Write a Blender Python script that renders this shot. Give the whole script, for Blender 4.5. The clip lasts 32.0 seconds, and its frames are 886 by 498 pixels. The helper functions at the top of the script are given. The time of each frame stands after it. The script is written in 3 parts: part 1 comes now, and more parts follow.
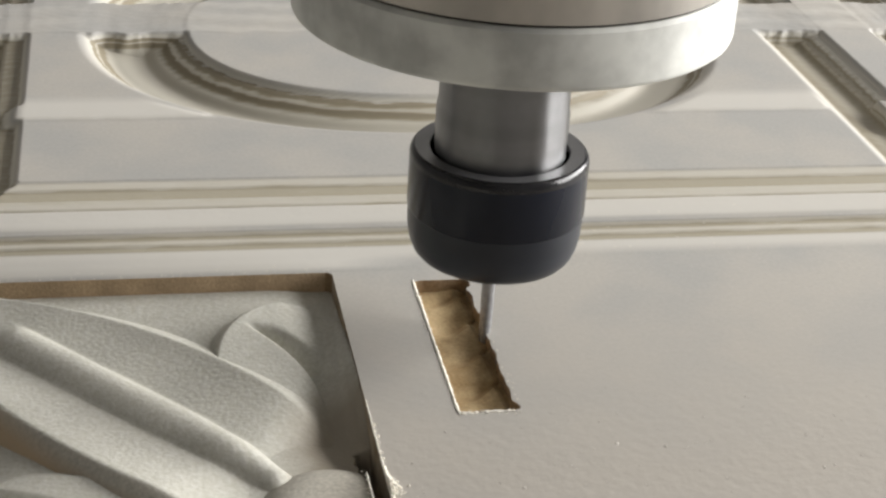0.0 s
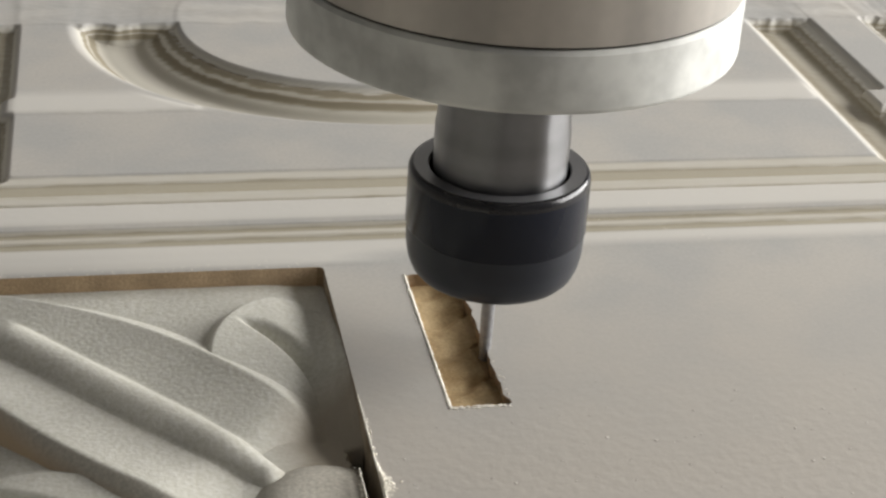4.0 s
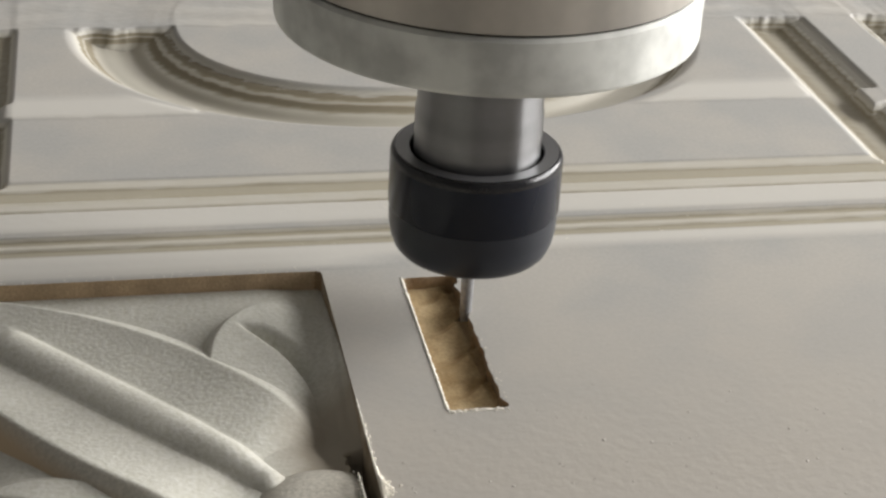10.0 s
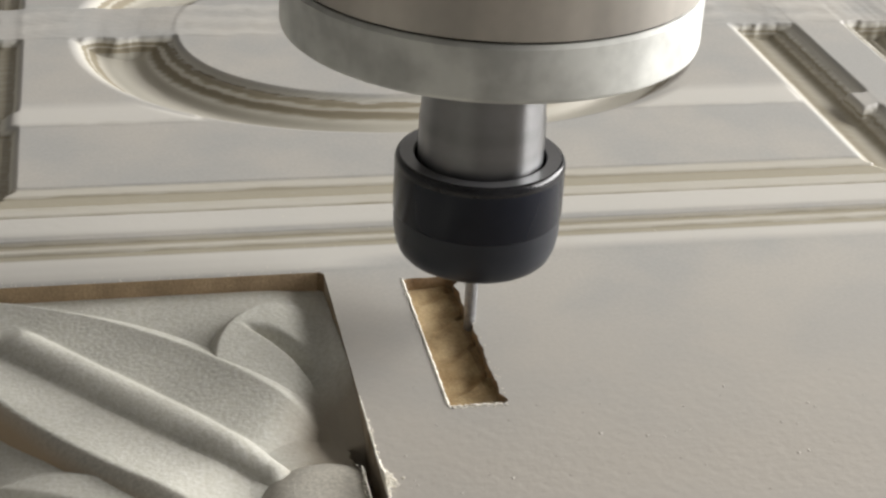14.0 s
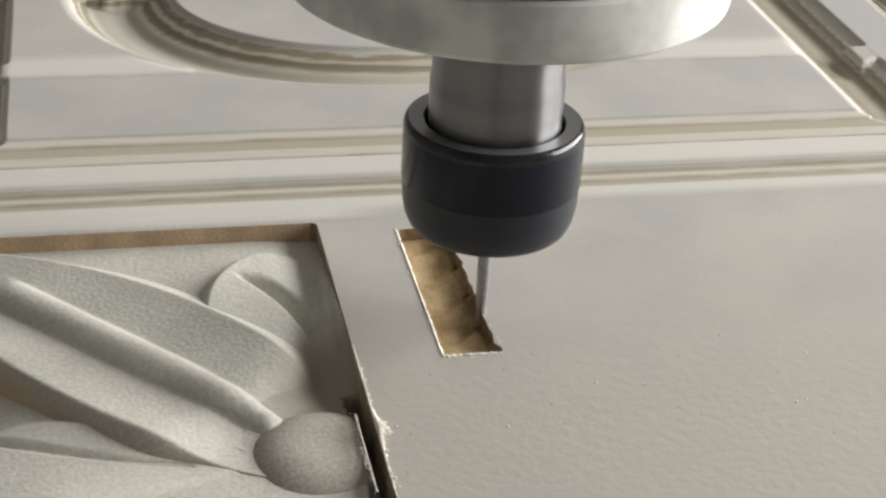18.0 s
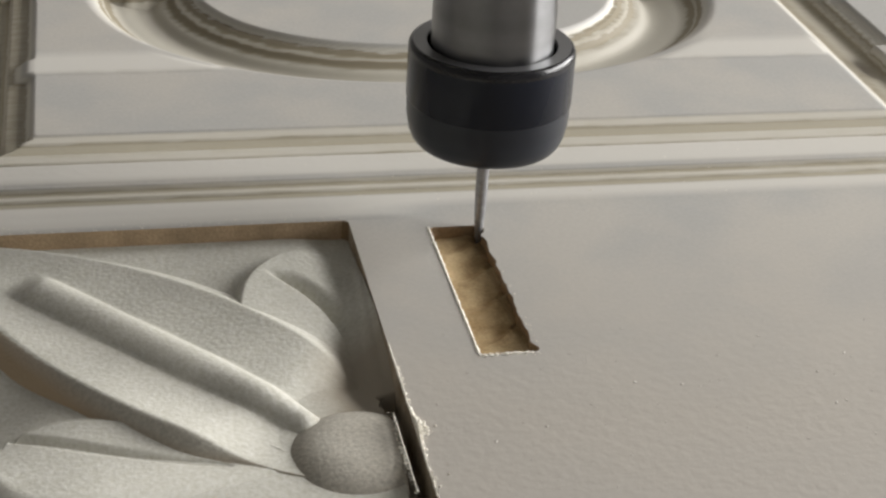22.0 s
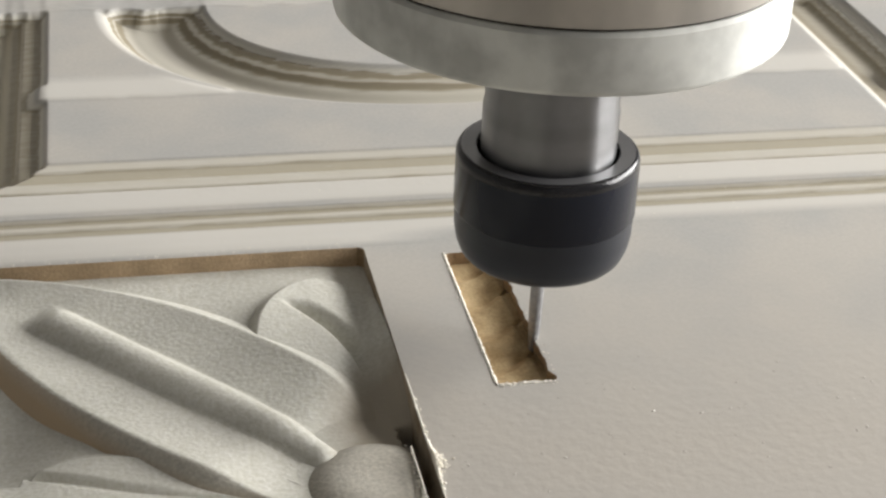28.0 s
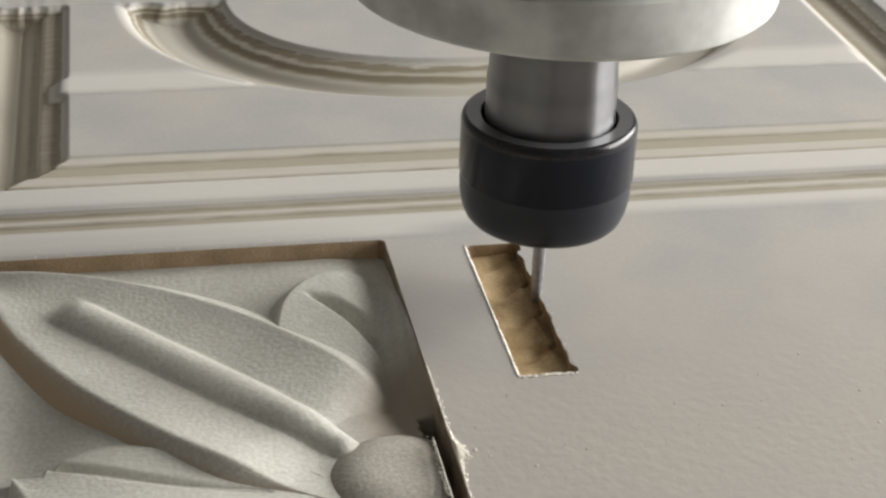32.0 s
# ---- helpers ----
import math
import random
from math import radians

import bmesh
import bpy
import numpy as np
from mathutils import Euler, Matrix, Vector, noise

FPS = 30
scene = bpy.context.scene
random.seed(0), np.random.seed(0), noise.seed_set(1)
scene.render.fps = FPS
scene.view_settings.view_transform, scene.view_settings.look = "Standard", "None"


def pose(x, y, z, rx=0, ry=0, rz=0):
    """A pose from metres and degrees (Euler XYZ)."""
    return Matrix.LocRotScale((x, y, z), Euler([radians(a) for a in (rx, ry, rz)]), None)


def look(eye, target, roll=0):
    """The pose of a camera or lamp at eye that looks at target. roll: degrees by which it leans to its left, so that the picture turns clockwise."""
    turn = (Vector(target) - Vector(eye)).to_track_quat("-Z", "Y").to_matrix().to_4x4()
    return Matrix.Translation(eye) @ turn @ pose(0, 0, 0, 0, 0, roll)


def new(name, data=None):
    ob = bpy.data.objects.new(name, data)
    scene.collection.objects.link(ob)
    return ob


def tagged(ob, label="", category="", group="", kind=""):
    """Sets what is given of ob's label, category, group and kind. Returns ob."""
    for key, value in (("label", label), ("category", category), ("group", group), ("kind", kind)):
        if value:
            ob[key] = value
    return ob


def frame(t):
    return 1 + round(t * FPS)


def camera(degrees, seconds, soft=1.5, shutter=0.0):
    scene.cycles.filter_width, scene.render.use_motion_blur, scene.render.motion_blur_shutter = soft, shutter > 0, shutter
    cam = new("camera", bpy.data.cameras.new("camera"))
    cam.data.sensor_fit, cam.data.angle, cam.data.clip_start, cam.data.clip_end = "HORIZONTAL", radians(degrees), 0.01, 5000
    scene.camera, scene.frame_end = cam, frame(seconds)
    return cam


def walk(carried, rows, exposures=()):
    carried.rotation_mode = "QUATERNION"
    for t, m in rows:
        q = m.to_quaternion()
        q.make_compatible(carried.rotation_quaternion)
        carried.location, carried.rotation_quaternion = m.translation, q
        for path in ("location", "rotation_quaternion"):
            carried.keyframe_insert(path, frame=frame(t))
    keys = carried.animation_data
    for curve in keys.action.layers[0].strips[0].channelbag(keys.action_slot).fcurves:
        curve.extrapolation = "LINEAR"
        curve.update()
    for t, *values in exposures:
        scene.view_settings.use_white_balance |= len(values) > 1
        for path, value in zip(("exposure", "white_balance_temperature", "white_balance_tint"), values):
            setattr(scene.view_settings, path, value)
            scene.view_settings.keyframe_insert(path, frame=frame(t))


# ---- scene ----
cam = camera(29.3, 32.0, soft=2.5)
PATH = [
    (0, (-0.04552, -0.32436, 0.17359), (0.01087, -0.06292, 0.03770), 3.92),
    (0.5, (-0.04577, -0.32536, 0.17492), (0.01110, -0.06422, 0.03866), 4.00),
    (1, (-0.04627, -0.32486, 0.17567), (0.01037, -0.06420, 0.03838), 3.97),
    (1.5, (-0.04724, -0.32317, 0.17566), (0.00971, -0.06309, 0.03739), 3.80),
    (2, (-0.04771, -0.32137, 0.17432), (0.00827, -0.06114, 0.03595), 3.64),
    (2.5, (-0.04657, -0.32074, 0.17437), (0.00964, -0.06063, 0.03587), 3.99),
    (3, (-0.04538, -0.32172, 0.17590), (0.01118, -0.06181, 0.03718), 4.05),
    (3.5, (-0.04587, -0.32350, 0.17702), (0.01172, -0.06391, 0.03810), 4.02),
    (5.5, (-0.04596, -0.32602, 0.17810), (0.01134, -0.06725, 0.03755), 3.61),
    (6, (-0.04638, -0.32772, 0.17783), (0.01048, -0.06893, 0.03713), 3.70),
    (6.5, (-0.04761, -0.32705, 0.17681), (0.00910, -0.06792, 0.03668), 3.85),
    (7, (-0.04846, -0.32567, 0.17731), (0.00867, -0.06668, 0.03710), 3.90),
    (7.5, (-0.04640, -0.32607, 0.17998), (0.01145, -0.06759, 0.03913), 3.78),
    (8, (-0.04693, -0.32646, 0.18333), (0.01141, -0.06846, 0.04178), 3.70),
    (8.5, (-0.04625, -0.32711, 0.18332), (0.01248, -0.06902, 0.04210), 3.72),
    (9, (-0.04653, -0.32585, 0.18256), (0.01174, -0.06776, 0.04115), 3.42),
    (9.5, (-0.04804, -0.32446, 0.18148), (0.01059, -0.06597, 0.04096), 3.72),
    (10, (-0.04657, -0.32569, 0.18147), (0.01203, -0.06729, 0.04079), 3.53),
    (10.5, (-0.04621, -0.32608, 0.18518), (0.01152, -0.06703, 0.04534), 3.41),
    (11, (-0.04617, -0.32809, 0.18888), (0.01165, -0.06772, 0.05154), 3.09),
    (11.5, (-0.04650, -0.33281, 0.18866), (0.01165, -0.07171, 0.05286), 3.09),
    (12, (-0.04663, -0.33275, 0.18846), (0.01312, -0.07180, 0.05304), 3.42),
    (12.5, (-0.04688, -0.33426, 0.18673), (0.01279, -0.07336, 0.05119), 3.60),
    (13, (-0.04787, -0.33537, 0.18516), (0.01199, -0.07493, 0.04881), 3.65),
    (13.5, (-0.04787, -0.33604, 0.18421), (0.01164, -0.07586, 0.04723), 3.46),
    (14, (-0.04906, -0.33437, 0.18340), (0.01023, -0.07508, 0.04464), 3.28),
    (14.5, (-0.04749, -0.33320, 0.18301), (0.01142, -0.07418, 0.04358), 3.38),
    (16.5, (-0.04921, -0.33275, 0.17995), (0.00701, -0.07533, 0.03650), 3.12),
    (17, (-0.04737, -0.33190, 0.17908), (0.00986, -0.07430, 0.03636), 3.42),
    (17.5, (-0.04914, -0.33121, 0.17636), (0.01051, -0.07411, 0.03374), 3.68),
    (18, (-0.04820, -0.33326, 0.17756), (0.01158, -0.07654, 0.03431), 3.39),
    (18.5, (-0.04923, -0.33338, 0.17793), (0.01121, -0.07733, 0.03375), 3.29),
    (19, (-0.04918, -0.33407, 0.17792), (0.01134, -0.07750, 0.03472), 3.28),
    (19.5, (-0.04998, -0.33329, 0.17892), (0.01121, -0.07679, 0.03587), 3.26),
    (20, (-0.05261, -0.33108, 0.17994), (0.00846, -0.07487, 0.03632), 3.47),
    (20.5, (-0.05237, -0.33205, 0.17992), (0.00875, -0.07609, 0.03587), 3.50),
    (21, (-0.05293, -0.33119, 0.17915), (0.00809, -0.07514, 0.03522), 3.34),
    (21.5, (-0.05356, -0.33063, 0.17698), (0.00733, -0.07430, 0.03350), 3.42),
    (22, (-0.05492, -0.32968, 0.17566), (0.00499, -0.07303, 0.03235), 3.63),
    (22.5, (-0.05520, -0.32865, 0.17584), (0.00474, -0.07216, 0.03225), 3.52),
    (23, (-0.05640, -0.32758, 0.17783), (0.00350, -0.07160, 0.03332), 3.33),
    (23.5, (-0.05470, -0.32824, 0.17985), (0.00467, -0.07241, 0.03483), 3.53),
    (24, (-0.05504, -0.33058, 0.17948), (0.00285, -0.07404, 0.03514), 3.41),
    (24.5, (-0.05220, -0.33244, 0.17866), (0.00523, -0.07544, 0.03495), 3.17),
    (25, (-0.05176, -0.33239, 0.17891), (0.00568, -0.07619, 0.03378), 2.90),
    (25.5, (-0.05123, -0.33312, 0.17967), (0.00625, -0.07705, 0.03432), 2.92),
    (27.5, (-0.05399, -0.32794, 0.17847), (0.00319, -0.07002, 0.03633), 2.48),
    (28, (-0.05459, -0.32535, 0.17968), (0.00289, -0.06816, 0.03633), 2.74),
    (28.5, (-0.05434, -0.32451, 0.18151), (0.00362, -0.06717, 0.03862), 2.93),
    (29, (-0.05547, -0.32530, 0.18083), (0.00178, -0.06783, 0.03789), 2.82),
    (29.5, (-0.05700, -0.32485, 0.17976), (0.00029, -0.06736, 0.03687), 3.04),
    (30, (-0.05753, -0.32454, 0.17952), (-0.00054, -0.06695, 0.03670), 2.90),
    (30.5, (-0.05853, -0.32388, 0.17894), (-0.00185, -0.06628, 0.03602), 2.72),
    (31, (-0.05818, -0.32249, 0.17925), (-0.00188, -0.06517, 0.03566), 2.85),
    (31.5, (-0.05653, -0.32510, 0.17902), (-0.00096, -0.06747, 0.03569), 2.63),
    (32, (-0.05593, -0.32575, 0.17884), (-0.00112, -0.06829, 0.03494), 2.51),
]

EXPOSURE = [(0, 0.0), (1, -0.08), (3, -0.2), (6, 0.05), (8, -0.08), (10, -0.15), (12, -0.08), (14, -0.08), (17, -0.1), (19, 0.1), (21, -0.05), (22, -0.18), (23, -0.32), (24, -0.15), (25, -0.12), (28, 0.1), (29, 0.05), (30, -0.03), (31, -0.12), (32, -0.08)]
walk(cam, [(t, look(eye, target, roll)) for t, eye, target, roll in PATH], exposures=EXPOSURE)

# ---- world and light ----
world = bpy.data.worlds.new("World")
scene.world = world
world.use_nodes = True
wn = world.node_tree
sky = wn.nodes.new("ShaderNodeTexSky")
sky.sky_type, sky.sun_disc = "NISHITA", False
sky.sun_elevation, sky.sun_rotation = radians(40), radians(100)
wn.links.new(sky.outputs[0], wn.nodes["Background"].inputs[0])
wn.nodes["Background"].inputs[1].default_value = 0.12

# the workshop's walls: x from -2.4 to 2.2, y from -2.4 to 2.6, floor 0.85 below the board
RX0, RX1, RY0, RY1, RZ0, RZ1 = -2.4, 2.2, -2.4, 2.6, -0.85, 2.15
WIN = (-0.95, 1.55, 0.15, 1.52)          # window opening in the wall at RX1: y0, y1, z0, z1

win_lamp = bpy.data.lights.new("window_light", "AREA")
win_lamp.shape, win_lamp.size, win_lamp.size_y, win_lamp.energy = "RECTANGLE", WIN[1] - WIN[0], WIN[3] - WIN[2], 158
win_lamp.color = (1.0, 0.975, 0.95)
wl = new("window_light", win_lamp)
wl.matrix_world = look((RX1 + 0.02, (WIN[0] + WIN[1]) / 2, (WIN[2] + WIN[3]) / 2), (0, (WIN[0] + WIN[1]) / 2, (WIN[2] + WIN[3]) / 2 - 0.3))


# ---- materials ----
def material(name, color, rough=0.6, metal=0.0, spread=0.12, scale=40.0, fine=900.0, bump=0.2, dist=0.0003, detail=4.0, spec=0.5, tint=None, grain=0.35):
    """A painted or raw surface: its colour varied at two scales, with a fine relief."""
    m = bpy.data.materials.new(name)
    m.use_nodes = True
    t = m.node_tree
    b = t.nodes["Principled BSDF"]
    b.inputs["Roughness"].default_value, b.inputs["Metallic"].default_value = rough, metal
    b.inputs["Specular IOR Level"].default_value = spec
    co = t.nodes.new("ShaderNodeTexCoord")
    n1, n2 = t.nodes.new("ShaderNodeTexNoise"), t.nodes.new("ShaderNodeTexNoise")
    n1.inputs["Scale"].default_value, n1.inputs["Detail"].default_value = scale, detail
    n2.inputs["Scale"].default_value, n2.inputs["Detail"].default_value = fine, 3.0
    for n in (n1, n2):
        t.links.new(co.outputs["Object"], n.inputs["Vector"])
    r1, r2 = t.nodes.new("ShaderNodeValToRGB"), t.nodes.new("ShaderNodeMix")
    lo = [c * (1 - spread) for c in (tint or color)]
    hi = [min(1, c * (1 + spread)) for c in color]
    r1.color_ramp.elements[0].position, r1.color_ramp.elements[1].position = 0.3, 0.7
    r1.color_ramp.elements[0].color, r1.color_ramp.elements[1].color = (*lo, 1), (*hi, 1)
    t.links.new(n1.outputs["Fac"], r1.inputs[0])
    r2.data_type, r2.blend_type = "RGBA", "OVERLAY"
    r2.inputs["Factor"].default_value = grain
    t.links.new(r1.outputs[0], r2.inputs["A"])
    t.links.new(n2.outputs["Fac"], r2.inputs["B"])
    t.links.new(r2.outputs["Result"], b.inputs["Base Color"])
    bp = t.nodes.new("ShaderNodeBump")
    bp.inputs["Strength"].default_value, bp.inputs["Distance"].default_value = bump, dist
    t.links.new(n2.outputs["Fac"], bp.inputs["Height"])
    t.links.new(bp.outputs[0], b.inputs["Normal"])
    return m


def turned_metal(name, color, rough, metal, along=6.0, around=60.0, spread=0.08, turned=0.0, spec=0.5):
    """Machined metal with faint streaks and smears."""
    m = material(name, color, rough, metal, spread=spread, scale=12, fine=400, bump=0.02, detail=2.0, spec=spec)
    t = m.node_tree
    mp = t.nodes.new("ShaderNodeMapping")
    mp.inputs["Scale"].default_value = (around / 12, around / 12, along / 12)
    co = [n for n in t.nodes if n.type == "TEX_COORD"][0]
    n1 = [n for n in t.nodes if n.type == "TEX_NOISE"][0]
    t.links.new(co.outputs["Object"], mp.inputs["Vector"])
    t.links.new(mp.outputs[0], n1.inputs["Vector"])
    [n for n in t.nodes if n.type == "MIX"][0].inputs["Factor"].default_value = 0.08
    if turned:
        tg = t.nodes.new("ShaderNodeTangent")
        tg.direction_type, tg.axis = "RADIAL", "Z"
        b = t.nodes["Principled BSDF"]
        b.inputs["Anisotropic"].default_value, b.inputs["Anisotropic Rotation"].default_value = turned, 0.25
        t.links.new(tg.outputs[0], b.inputs["Tangent"])
    return m


def board_material(name, stops, laid=(-0.0003, -0.0012)):
    """Fibreboard: a grey pressed skin, and under it the olive core that the cutter lays open, banded by depth; sanding
    blotches and fibres.
    """
    m = material(name, (0.440, 0.419, 0.378), 0.6, spread=0.05, scale=30, fine=1000, bump=0.03, dist=0.00012, tint=(0.425, 0.417, 0.392), grain=0.11)
    t = m.node_tree
    b = t.nodes["Principled BSDF"]
    old = b.inputs["Base Color"].links[0].from_socket
    blot = [n for n in t.nodes if n.type == "VALTORGB"][0].color_ramp.elements
    blot[0].position, blot[1].position = 0.40, 0.61
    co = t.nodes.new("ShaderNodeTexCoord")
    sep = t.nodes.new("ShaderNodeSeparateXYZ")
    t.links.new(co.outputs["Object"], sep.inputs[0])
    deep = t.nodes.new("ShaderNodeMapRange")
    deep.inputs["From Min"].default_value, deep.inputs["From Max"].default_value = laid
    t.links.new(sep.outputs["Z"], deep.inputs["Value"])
    # pale and dark bands by depth, broken up by a little noise
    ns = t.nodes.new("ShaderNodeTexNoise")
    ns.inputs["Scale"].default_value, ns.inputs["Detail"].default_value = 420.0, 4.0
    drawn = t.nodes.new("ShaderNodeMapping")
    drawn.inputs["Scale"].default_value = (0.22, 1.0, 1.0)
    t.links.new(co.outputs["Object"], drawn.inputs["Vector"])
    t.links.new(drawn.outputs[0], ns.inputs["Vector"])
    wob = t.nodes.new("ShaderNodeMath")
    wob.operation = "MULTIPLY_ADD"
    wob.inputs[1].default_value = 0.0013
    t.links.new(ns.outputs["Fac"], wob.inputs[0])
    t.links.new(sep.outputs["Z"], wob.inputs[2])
    banding = t.nodes.new("ShaderNodeMapRange")
    banding.inputs["From Min"].default_value, banding.inputs["From Max"].default_value = 0.00045, -0.00455
    t.links.new(wob.outputs[0], banding.inputs["Value"])
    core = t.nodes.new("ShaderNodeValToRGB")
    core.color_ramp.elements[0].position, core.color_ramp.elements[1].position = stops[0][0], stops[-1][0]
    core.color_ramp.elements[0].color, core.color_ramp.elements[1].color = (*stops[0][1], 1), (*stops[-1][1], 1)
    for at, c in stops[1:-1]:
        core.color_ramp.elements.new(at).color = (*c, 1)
    t.links.new(banding.outputs[0], core.inputs[0])
    # browner towards the unworked end; the light's falloff is put into this colour
    end = t.nodes.new("ShaderNodeMapRange")
    end.inputs["From Min"].default_value, end.inputs["From Max"].default_value = 0.0, -0.080
    end.inputs["To Max"].default_value = 0.8
    brown = t.nodes.new("ShaderNodeMix")
    brown.data_type = "RGBA"
    brown.inputs["B"].default_value = (0.405, 0.372, 0.325, 1)
    t.links.new(sep.outputs["Y"], end.inputs["Value"])
    t.links.new(end.outputs[0], brown.inputs["Factor"])
    t.links.new(old, brown.inputs["A"])
    old = brown.outputs["Result"]
    # a pale dusty film on what stands proud
    proud = t.nodes.new("ShaderNodeMapRange")
    proud.inputs["From Min"].default_value, proud.inputs["From Max"].default_value = 0.00010, 0.00045
    proud.inputs["To Max"].default_value = 0.85
    t.links.new(sep.outputs["Z"], proud.inputs["Value"])
    film = t.nodes.new("ShaderNodeMix")
    film.data_type = "RGBA"
    film.inputs["B"].default_value = (0.61, 0.588, 0.535, 1)
    t.links.new(proud.outputs[0], film.inputs["Factor"])
    t.links.new(old, film.inputs["A"])
    old = film.outputs["Result"]
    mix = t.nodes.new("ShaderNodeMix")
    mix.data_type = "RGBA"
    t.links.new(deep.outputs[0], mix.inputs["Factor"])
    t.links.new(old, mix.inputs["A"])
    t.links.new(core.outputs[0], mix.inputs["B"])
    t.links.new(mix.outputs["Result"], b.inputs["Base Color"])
    return m


def coarse_skin(m, least=0.09):
    """A shallow, coarser relief on the board's skin, stronger towards its unworked end."""
    t = m.node_tree
    rough, relief, co, sep, ramp = (t.nodes.new("ShaderNode" + k) for k in ("TexNoise", "Bump", "TexCoord", "SeparateXYZ", "MapRange"))
    rough.inputs["Scale"].default_value, rough.inputs["Detail"].default_value = 420.0, 6.0
    relief.inputs["Distance"].default_value = 0.0004
    ramp.inputs["From Min"].default_value, ramp.inputs["From Max"].default_value = -0.035, -0.085
    ramp.inputs["To Min"].default_value, ramp.inputs["To Max"].default_value = least, 0.31
    t.links.new(co.outputs["Object"], rough.inputs["Vector"])
    t.links.new(co.outputs["Object"], sep.inputs[0])
    t.links.new(sep.outputs["Y"], ramp.inputs["Value"])
    t.links.new(ramp.outputs[0], relief.inputs["Strength"])
    t.links.new(rough.outputs["Fac"], relief.inputs["Height"])
    fine = [n for n in t.nodes if n.type == "BUMP" and n != relief][0]
    t.links.new(relief.outputs[0], fine.inputs["Normal"])
    return m


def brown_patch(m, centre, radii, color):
    """A browner, darker patch round the boss, with an uneven edge."""
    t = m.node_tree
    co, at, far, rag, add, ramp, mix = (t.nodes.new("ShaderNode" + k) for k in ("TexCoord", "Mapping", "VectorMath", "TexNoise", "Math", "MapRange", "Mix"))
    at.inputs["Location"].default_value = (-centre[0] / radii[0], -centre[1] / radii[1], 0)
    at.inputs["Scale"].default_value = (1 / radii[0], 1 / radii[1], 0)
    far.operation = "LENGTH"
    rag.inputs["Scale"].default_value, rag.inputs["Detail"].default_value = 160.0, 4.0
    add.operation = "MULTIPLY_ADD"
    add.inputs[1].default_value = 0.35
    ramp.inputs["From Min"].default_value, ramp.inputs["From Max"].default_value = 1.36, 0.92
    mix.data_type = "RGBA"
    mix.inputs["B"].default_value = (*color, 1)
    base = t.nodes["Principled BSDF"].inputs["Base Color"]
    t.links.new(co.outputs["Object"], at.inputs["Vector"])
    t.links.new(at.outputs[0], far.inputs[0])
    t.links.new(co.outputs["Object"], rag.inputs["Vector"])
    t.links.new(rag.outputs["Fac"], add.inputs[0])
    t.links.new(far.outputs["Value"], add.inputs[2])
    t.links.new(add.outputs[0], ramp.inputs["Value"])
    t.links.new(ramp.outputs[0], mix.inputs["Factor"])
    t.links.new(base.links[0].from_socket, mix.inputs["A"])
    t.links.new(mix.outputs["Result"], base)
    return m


OLIVE = (0.385, 0.35, 0.268)
# BOARD and RINGED: dark stops also put the mouldings' slope shade into the colour
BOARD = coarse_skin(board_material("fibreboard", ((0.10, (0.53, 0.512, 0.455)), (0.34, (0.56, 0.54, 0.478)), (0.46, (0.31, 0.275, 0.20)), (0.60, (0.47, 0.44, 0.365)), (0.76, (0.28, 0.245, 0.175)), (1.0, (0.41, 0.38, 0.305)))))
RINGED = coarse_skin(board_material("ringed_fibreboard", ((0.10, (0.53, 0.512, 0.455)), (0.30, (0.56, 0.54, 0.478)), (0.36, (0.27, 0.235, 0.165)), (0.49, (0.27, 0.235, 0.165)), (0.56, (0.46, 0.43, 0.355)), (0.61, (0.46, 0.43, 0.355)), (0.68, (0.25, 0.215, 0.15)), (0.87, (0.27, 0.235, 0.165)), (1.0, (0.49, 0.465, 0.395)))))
RAIL = coarse_skin(board_material("banded_fibreboard", ((0.04, (0.53, 0.505, 0.44)), (0.12, (0.51, 0.48, 0.405)), (0.18, OLIVE), (0.40, OLIVE)), (-0.0002, -0.0005)), 0.26)
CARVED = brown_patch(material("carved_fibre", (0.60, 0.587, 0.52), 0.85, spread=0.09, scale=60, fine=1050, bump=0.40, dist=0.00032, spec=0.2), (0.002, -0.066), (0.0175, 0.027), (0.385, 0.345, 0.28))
CORE = material("raw_core", (0.47, 0.35, 0.225), 0.9, spread=0.22, scale=90, fine=1500, bump=0.6, dist=0.0003, spec=0.15)
# raw core darkened for walls in shade: the slot's and the pocket's corner
SLOTWALL = material("unlit_core", (0.30, 0.215, 0.13), 0.9, spread=0.25, scale=120, fine=1500, bump=0.6, dist=0.0003, spec=0.15)
RAWFLOOR = material("cut_core", (0.55, 0.43, 0.255), 0.9, spread=0.2, scale=120, fine=1500, bump=0.4, dist=0.0003, spec=0.15, tint=(0.40, 0.275, 0.135))
# greyer raw core, darkened for the wall that faces away from the window
SIDEWALL = material("shaded_core", (0.40, 0.345, 0.265), 0.9, spread=0.2, scale=110, fine=1500, bump=0.6, dist=0.0003, spec=0.15, tint=(0.30, 0.225, 0.145))
BURR = material("fresh_burr", (0.86, 0.82, 0.72), 0.95, spread=0.08, scale=300, fine=2500, bump=0.4, spec=0.1)
# boss: browner than the petals, and darkened for the shade of the wall
BROWNED = material("dim_brown_fibre", (0.51, 0.487, 0.425), 0.9, spread=0.06, scale=50, fine=1300, bump=0.35, dist=0.0003, spec=0.15, tint=(0.44, 0.408, 0.345))
SPECK = material("board_speck", (0.50, 0.475, 0.43), 0.9, spread=0.05, scale=300, fine=2500, bump=0.2, spec=0.1)
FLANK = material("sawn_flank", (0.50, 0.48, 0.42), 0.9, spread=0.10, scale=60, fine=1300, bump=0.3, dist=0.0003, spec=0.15)
